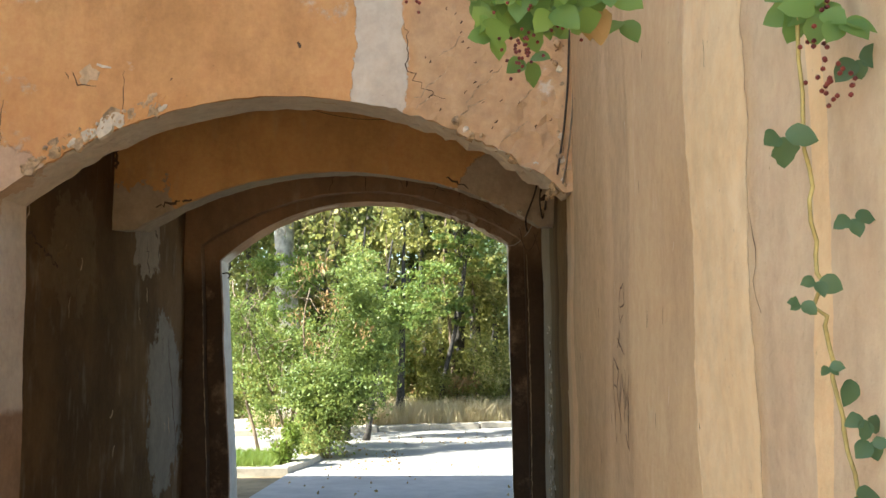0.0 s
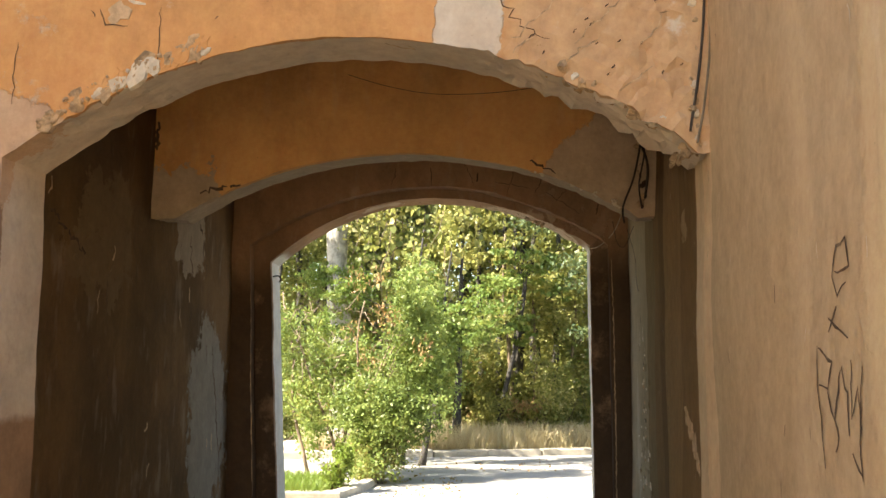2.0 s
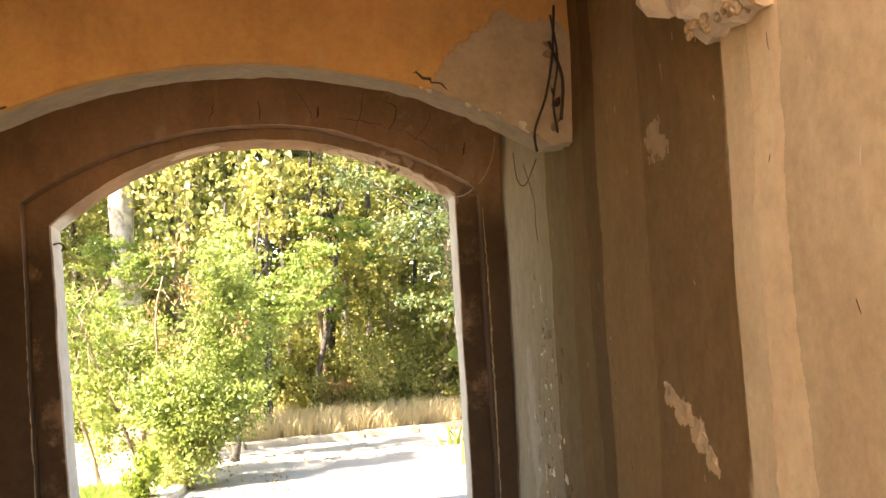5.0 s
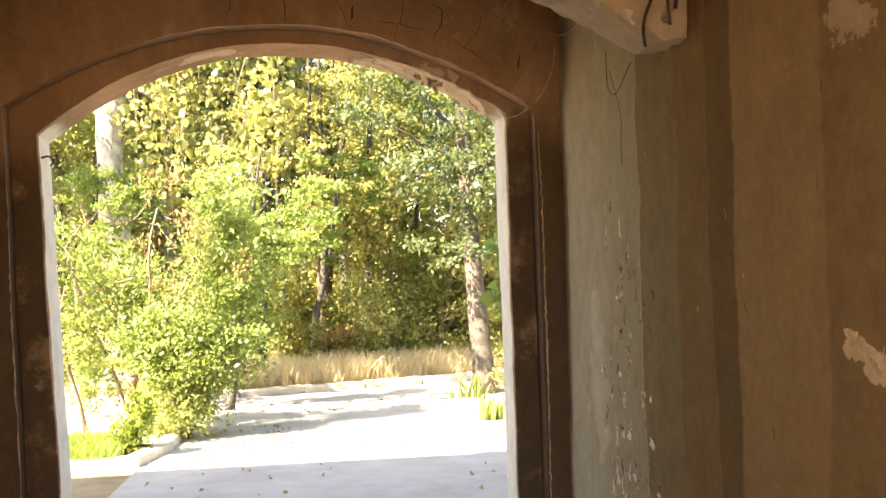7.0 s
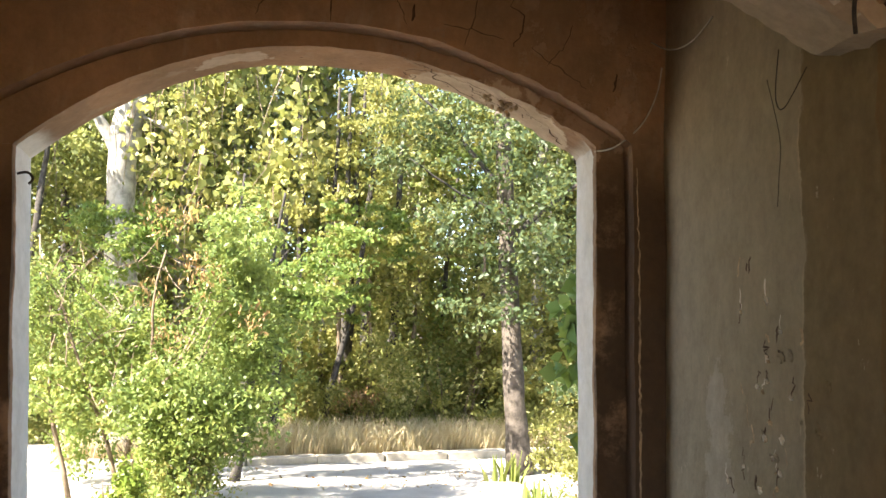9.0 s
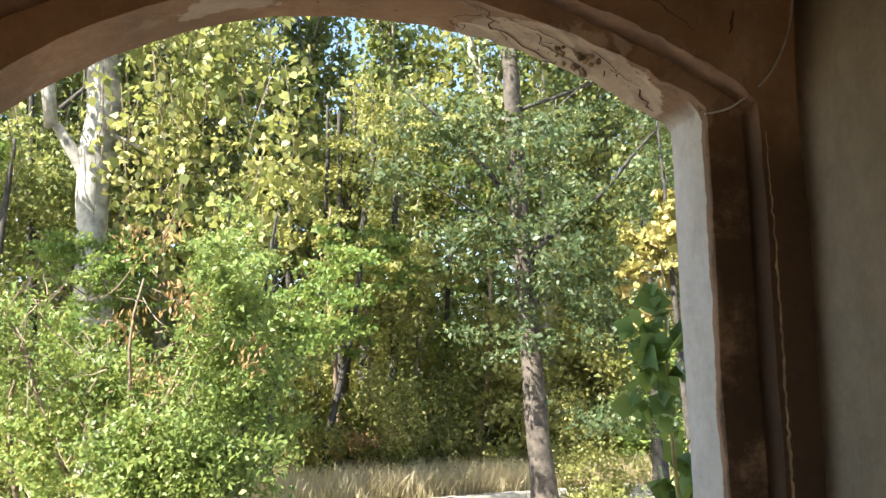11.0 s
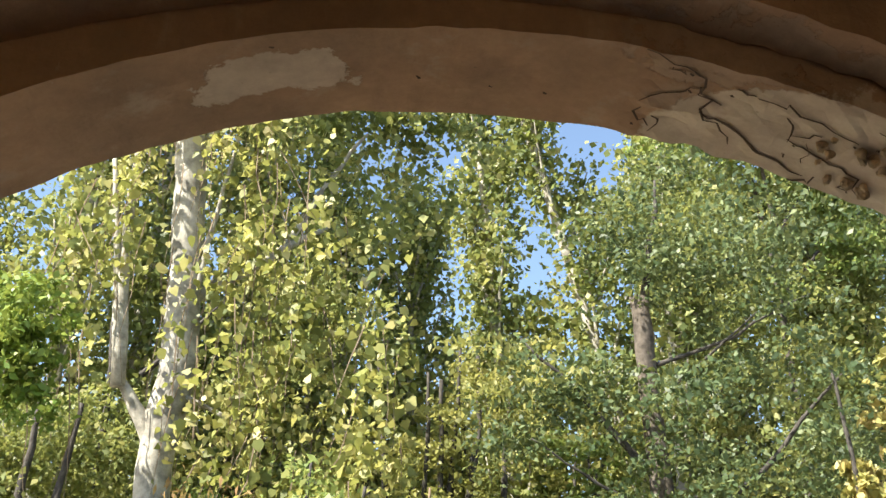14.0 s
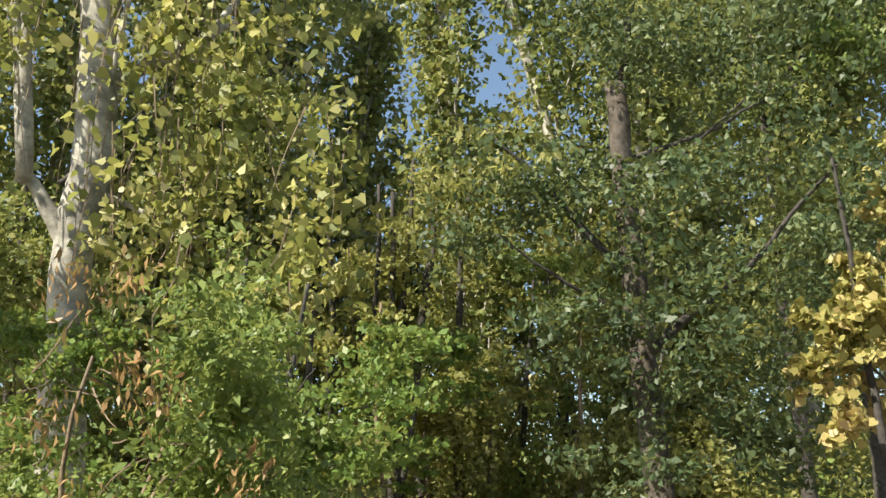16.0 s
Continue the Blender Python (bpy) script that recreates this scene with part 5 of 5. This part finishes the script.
# exit arch: cracks of the face and the soffit
crack("wall_exit_ring", [(1.70, 7.85, -0.1), (1.705, 7.85, 0.6), (1.70, 7.85, 1.3), (1.695, 7.85, 1.9), (1.68, 7.85, 2.45)], 0.012, M_BROKEN, seed=57, jag=0.003, name="plaster_ridge")
crack("wall_exit_ring", [(-1.565, 7.85, -0.1), (-1.57, 7.85, 0.6), (-1.565, 7.85, 1.3), (-1.57, 7.85, 2.2)], 0.010, M_BROKEN, seed=58, jag=0.003, name="plaster_ridge")
crack("wall_exit_ring", [(0.46, 7.84, 3.16), (0.47, 7.84, 3.25)], 0.014, seed=51, jag=0.003)
crack("wall_exit_ring", [(0.04, 7.84, 3.13), (0.03, 7.84, 3.3)], 0.008, seed=52, jag=0.004)
crack("wall_exit_ring", [(1.0, 7.84, 3.05), (1.06, 7.84, 3.2), (1.0, 7.84, 3.32)], 0.008, seed=53)
crack("wall_exit_ring", [(1.55, 7.84, 2.85), (1.57, 7.84, 2.95)], 0.014, seed=54, jag=0.003)
S2 = lambda x: 2.49 + 0.545 * (1 - abs(x / 1.5) ** 2.1) + (0.05 * abs(x / 1.5) if x > 0 else 0)
SOFFIT = [([(0.44, 8.0), (0.55, 8.04), (0.60, 8.10), (0.62, 8.2), (0.72, 8.30)], 0.020), ([(0.60, 8.12), (0.50, 8.15), (0.46, 8.2)], 0.013),
          ([(0.62, 8.2), (0.78, 8.28), (0.92, 8.33)], 0.024), ([(0.70, 8.06), (0.85, 8.10), (0.98, 8.12)], 0.014),
          ([(0.84, 8.2), (0.95, 8.24), (1.03, 8.25), (1.05, 8.32)], 0.018), ([(1.0, 8.06), (1.12, 8.12), (1.22, 8.16)], 0.016), ([(1.25, 8.2), (1.36, 8.3)], 0.024), ([(0.9, 8.28), (0.88, 8.2)], 0.008)]
for i, (pts, w) in enumerate(SOFFIT):
    crack("wall_exit_arch", [(x, y, S2(x) - 0.03) for x, y in pts], w * 0.40, seed=60 + i, jag=0.009, inside=(0, 8.1, 1.5))
for i in range(16):
    x, y = 0.92 + 0.16 * rw.random(), 8.10 + 0.2 * rw.random()
    rubble("wall_exit_arch", (x, y, S2(x) + 0.004), 0.010 + 0.012 * rw.random(), M_BROKEN, 900 + i)
for i, (x0, x1, z0, z1) in enumerate(((0.42, 0.30, 3.14, 3.40), (0.74, 0.80, 3.06, 3.35), (1.2, 1.32, 2.98, 3.2), (-0.35, -0.30, 3.13, 3.3), (0.62, 0.95, 3.16, 3.1), (1.1, 1.4, 3.05, 2.86))):
    crack("wall_exit_ring", [(x0, 7.84, z0), ((x0 + x1) / 2 + 0.02, 7.84, (z0 + z1) / 2), (x1, 7.84, z1)], 0.005, seed=90 + i, jag=0.006)
for i in range(12):
    x, y = 0.5 + 0.85 * rw.random(), 8.03 + 0.3 * rw.random()
    a = rw.random() * 6.3
    l = 0.03 + 0.07 * rw.random()
    crack("wall_exit_arch", [(x, y, S2(x) - 0.03), (x + l * 0.5 * math.cos(a), y + l * 0.4 * math.sin(a), S2(x) - 0.03), (x + l * math.cos(a + 0.4), y + l * math.sin(a + 0.4), S2(x) - 0.03)], 0.004 + 0.004 * rw.random(), seed=960 + i, jag=0.008, name="hairline_crack", inside=(0, 8.1, 1.5))
for i in range(14):
    x, y = -0.9 + 2.2 * rw.random(), 8.03 + 0.3 * rw.random()
    crack("wall_exit_arch", [(x, y, S2(x) - 0.03), (x + 0.012, y + 0.006, S2(x) - 0.03)], 0.007, seed=990 + i, jag=0.003, name="hole", inside=(0, 8.1, 1.5))
# left wall cracks and peels
crack("wall_left", [(-1.75, 7.3, 1.62), (-1.75, 7.35, 1.42), (-1.75, 7.5, 1.15), (-1.75, 7.55, 0.85), (-1.75, 7.62, 0.5)], 0.022, seed=71)
crack("wall_left", [(-1.75, 6.85, 2.62), (-1.75, 6.9, 2.55)], 0.03, seed=72)
crack("wall_left", [(-1.75, 6.6, 2.5), (-1.75, 6.65, 2.3), (-1.75, 6.72, 2.2)], 0.014, seed=73)
crack("wall_left", [(-1.75, 7.0, 2.45), (-1.75, 7.05, 2.2)], 0.012, seed=74)
for i in range(12):
    flake("wall_left", (-1.72, 4.2 + 1.2 * rw.random(), 1.9 + 0.5 * rw.random()), 0.03 + 0.03 * rw.random(), M_LEFT, 950 + i, thick=0.004, inside=(0, 5, 1.5))
for i in range(26):
    y, z = 4.0 + 3.6 * rw.random(), 0.6 + 2.0 * rw.random()
    l = 0.04 + 0.14 * rw.random()
    crack("wall_left", [(-1.75, y, z), (-1.75, y + 0.015 * rw.normal(), z - l * 0.5), (-1.75, y + 0.02 * rw.normal(), z - l)], 0.006 + 0.014 * rw.random(), (M_DARK, M_SCRAPE, M_DARK)[i % 3], 1500 + i, 0.010, "gouge", inside=(0, 5, 1.5))
for i in range(9):
    crack("wall_left", [(-1.75, 4.15 + 0.05 * i, 2.30 - 0.02 * i + 0.02 * rw.random()), (-1.75, 4.2 + 0.05 * i, 2.27 - 0.02 * i + 0.03 * rw.random())], 0.02, M_DARK, 1540 + i, 0.012, "peel_edge", inside=(0, 5, 1.5))
# right wall: scrawl, scratches, chips, torn plaster near the exit
SCRAWL = [
    [(1.71, 1.74), (1.6, 1.75), (1.62, 1.82), (1.69, 1.81), (1.73, 1.73), (1.69, 1.68), (1.62, 1.71)],
    [(1.77, 1.63), (1.69, 1.59), (1.62, 1.57)],
    [(1.7, 1.65), (1.77, 1.59)],
    [(1.87, 1.56), (1.87, 1.42), (1.83, 1.23)],
    [(1.86, 1.55), (1.75, 1.51), (1.79, 1.44), (1.86, 1.45)],
    [(1.79, 1.44), (1.71, 1.32), (1.74, 1.28)],
    [(1.69, 1.49), (1.74, 1.36)],
    [(1.68, 1.5), (1.64, 1.43), (1.64, 1.33)],
    [(1.61, 1.51), (1.62, 1.37), (1.57, 1.45), (1.55, 1.35)],
    [(1.53, 1.5), (1.57, 1.32), (1.56, 1.23)],
    [(1.62, 1.29), (1.56, 1.24)],
]
for i, st in enumerate(SCRAWL):
    crack("wall_right", [(1.64, y, z) for y, z in st], 0.010, M_SCRAWL, 1000 + i, 0.003, "scrawl_mark", inside=(0, 1, 1.5))
for i in range(70):
    y, z = -1.0 + 6.6 * rw.random(), 0.7 + 2.2 * rw.random()
    l = 0.015 + 0.05 * rw.random()
    crack("wall_right", [(1.64, y, z), (1.64, y + 0.01 * rw.normal(), z - l)], 0.003 + 0.004 * rw.random(), M_LIME if rw.random() < 0.45 else M_DARK, 1100 + i, 0.003, "scratch", inside=(0, 1, 1.5))
crack("wall_right", [(1.64, 0.03, 1.88), (1.64, 0.0, 1.80), (1.64, 0.02, 1.74), (1.64, -0.02, 1.68)], 0.004, M_SCRAWL, seed=81, jag=0.005, inside=(0, 1, 1.5))
for i in range(34):
    y, z = 6.2 + 0.6 * rw.random(), 0.2 + 1.3 * rw.random()
    flake("wall_right", (1.78, y, z), 0.012 + 0.03 * rw.random(), M_LIME if rw.random() < 0.4 else M_RIGHT, 1200 + i, thick=0.005, inside=(0, 6, 1.5))
for i in range(64):
    y, z = 6.42 + 0.33 * (rw.random() + rw.random()) + 0.08 * rw.normal(), 0.15 + 1.75 * rw.random() ** 1.3
    l, w = 0.025 + 0.06 * rw.random(), 0.005 + 0.016 * rw.random()
    dy = 0.018 * rw.normal()
    crack("wall_right", [(1.78, y, z), (1.78, y + dy * 0.4, z - l * 0.5), (1.78, y + dy, z - l)], w, (M_DARK, M_DARK, M_BROKEN, M_LIME)[i % 4], 1300 + i, 0.010, "gouge", inside=(0, 6, 1.5))
    if i % 2:
        flake("wall_right", (1.78, y + dy, z - l - 0.012), w * 1.3, M_LIME if i % 3 else M_BROKEN, 1360 + i, thick=0.006, inside=(0, 6, 1.5))
for y, z, k in ((4.52, 1.25, 0.045), (4.45, 1.22, 0.05), (4.38, 1.18, 0.06), (4.30, 1.15, 0.06), (4.22, 1.11, 0.06), (4.15, 1.07, 0.05), (4.08, 1.02, 0.05)):
    flake("wall_right", (1.7, y, z), k, M_SCRAPE, int(1400 + z * 100), thick=0.004, inside=(0, 4, 1.5))

# ---- cables ----
cable("cable", [(1.70, 5.66, 3.25), (1.67, 5.64, 2.98), (1.62, 5.63, 2.75), (1.55, 5.64, 2.56), (1.56, 5.66, 2.45)], 0.007, M_WIRE, "dark frayed cable hanging from the torn arch corner")
cable("cable", [(1.68, 5.67, 3.2), (1.70, 5.65, 2.95), (1.66, 5.64, 2.72), (1.68, 5.66, 2.55)], 0.006, M_WIRE, "dark frayed cable hanging from the torn arch corner")
cable("cable", [(1.66, 5.66, 3.05), (1.72, 5.65, 2.85), (1.70, 5.65, 2.62)], 0.009, M_WIRE, "thick tarred cable end against the arch corner")
cable("cable", [(1.52, 6.05, 2.52), (1.56, 6.15, 2.38), (1.62, 6.2, 2.36), (1.68, 6.15, 2.50)], 0.002, M_WIRE, "loose loop of thin wire under the arch")
cable("cable", [(1.66, 6.4, 2.52), (1.72, 6.42, 2.30), (1.73, 6.45, 2.15), (1.75, 6.5, 2.05)], 0.0015, M_WIRE, "thin wire dangling on the plaster wall")
cable("cord", [(-0.36, 5.66, 3.52), (-0.05, 5.64, 3.42), (0.3, 5.63, 3.36), (0.8, 5.64, 3.38), (1.35, 5.66, 3.48)], 0.002, M_WIRE, "thin cord slung across the ochre arch")
cable("cord", [(1.50, 8.02, 2.56), (1.58, 7.92, 2.57), (1.70, 7.84, 2.68), (1.77, 7.8, 2.84), (1.79, 7.78, 2.98)], 0.005, M_CORD, "pale cord strung from the exit arch to the wall")
cable("cord", [(1.74, 7.8, 3.12), (1.76, 7.6, 3.02), (1.79, 7.4, 3.0), (1.81, 7.2, 3.06)], 0.0045, M_CORD, "pale cord looped along the wall top")
cable("cord", [(1.66, 3.27, 3.3), (1.645, 3.25, 3.0), (1.62, 3.26, 2.75), (1.58, 3.27, 2.5)], 0.006, M_WIRE, "dark cord down the torn edge of the front arch")
cable("cord", [(1.68, 3.26, 3.2), (1.67, 3.24, 2.9), (1.64, 3.25, 2.62), (1.61, 3.27, 2.45)], 0.005, M_TWIG, "dry root down the torn edge of the front arch")
cable("hook", [(-1.50, 8.10, 2.30), (-1.45, 8.10, 2.31), (-1.42, 8.10, 2.28), (-1.44, 8.10, 2.25)], 0.007, M_WIRE, "rusty iron hook in the exit jamb")
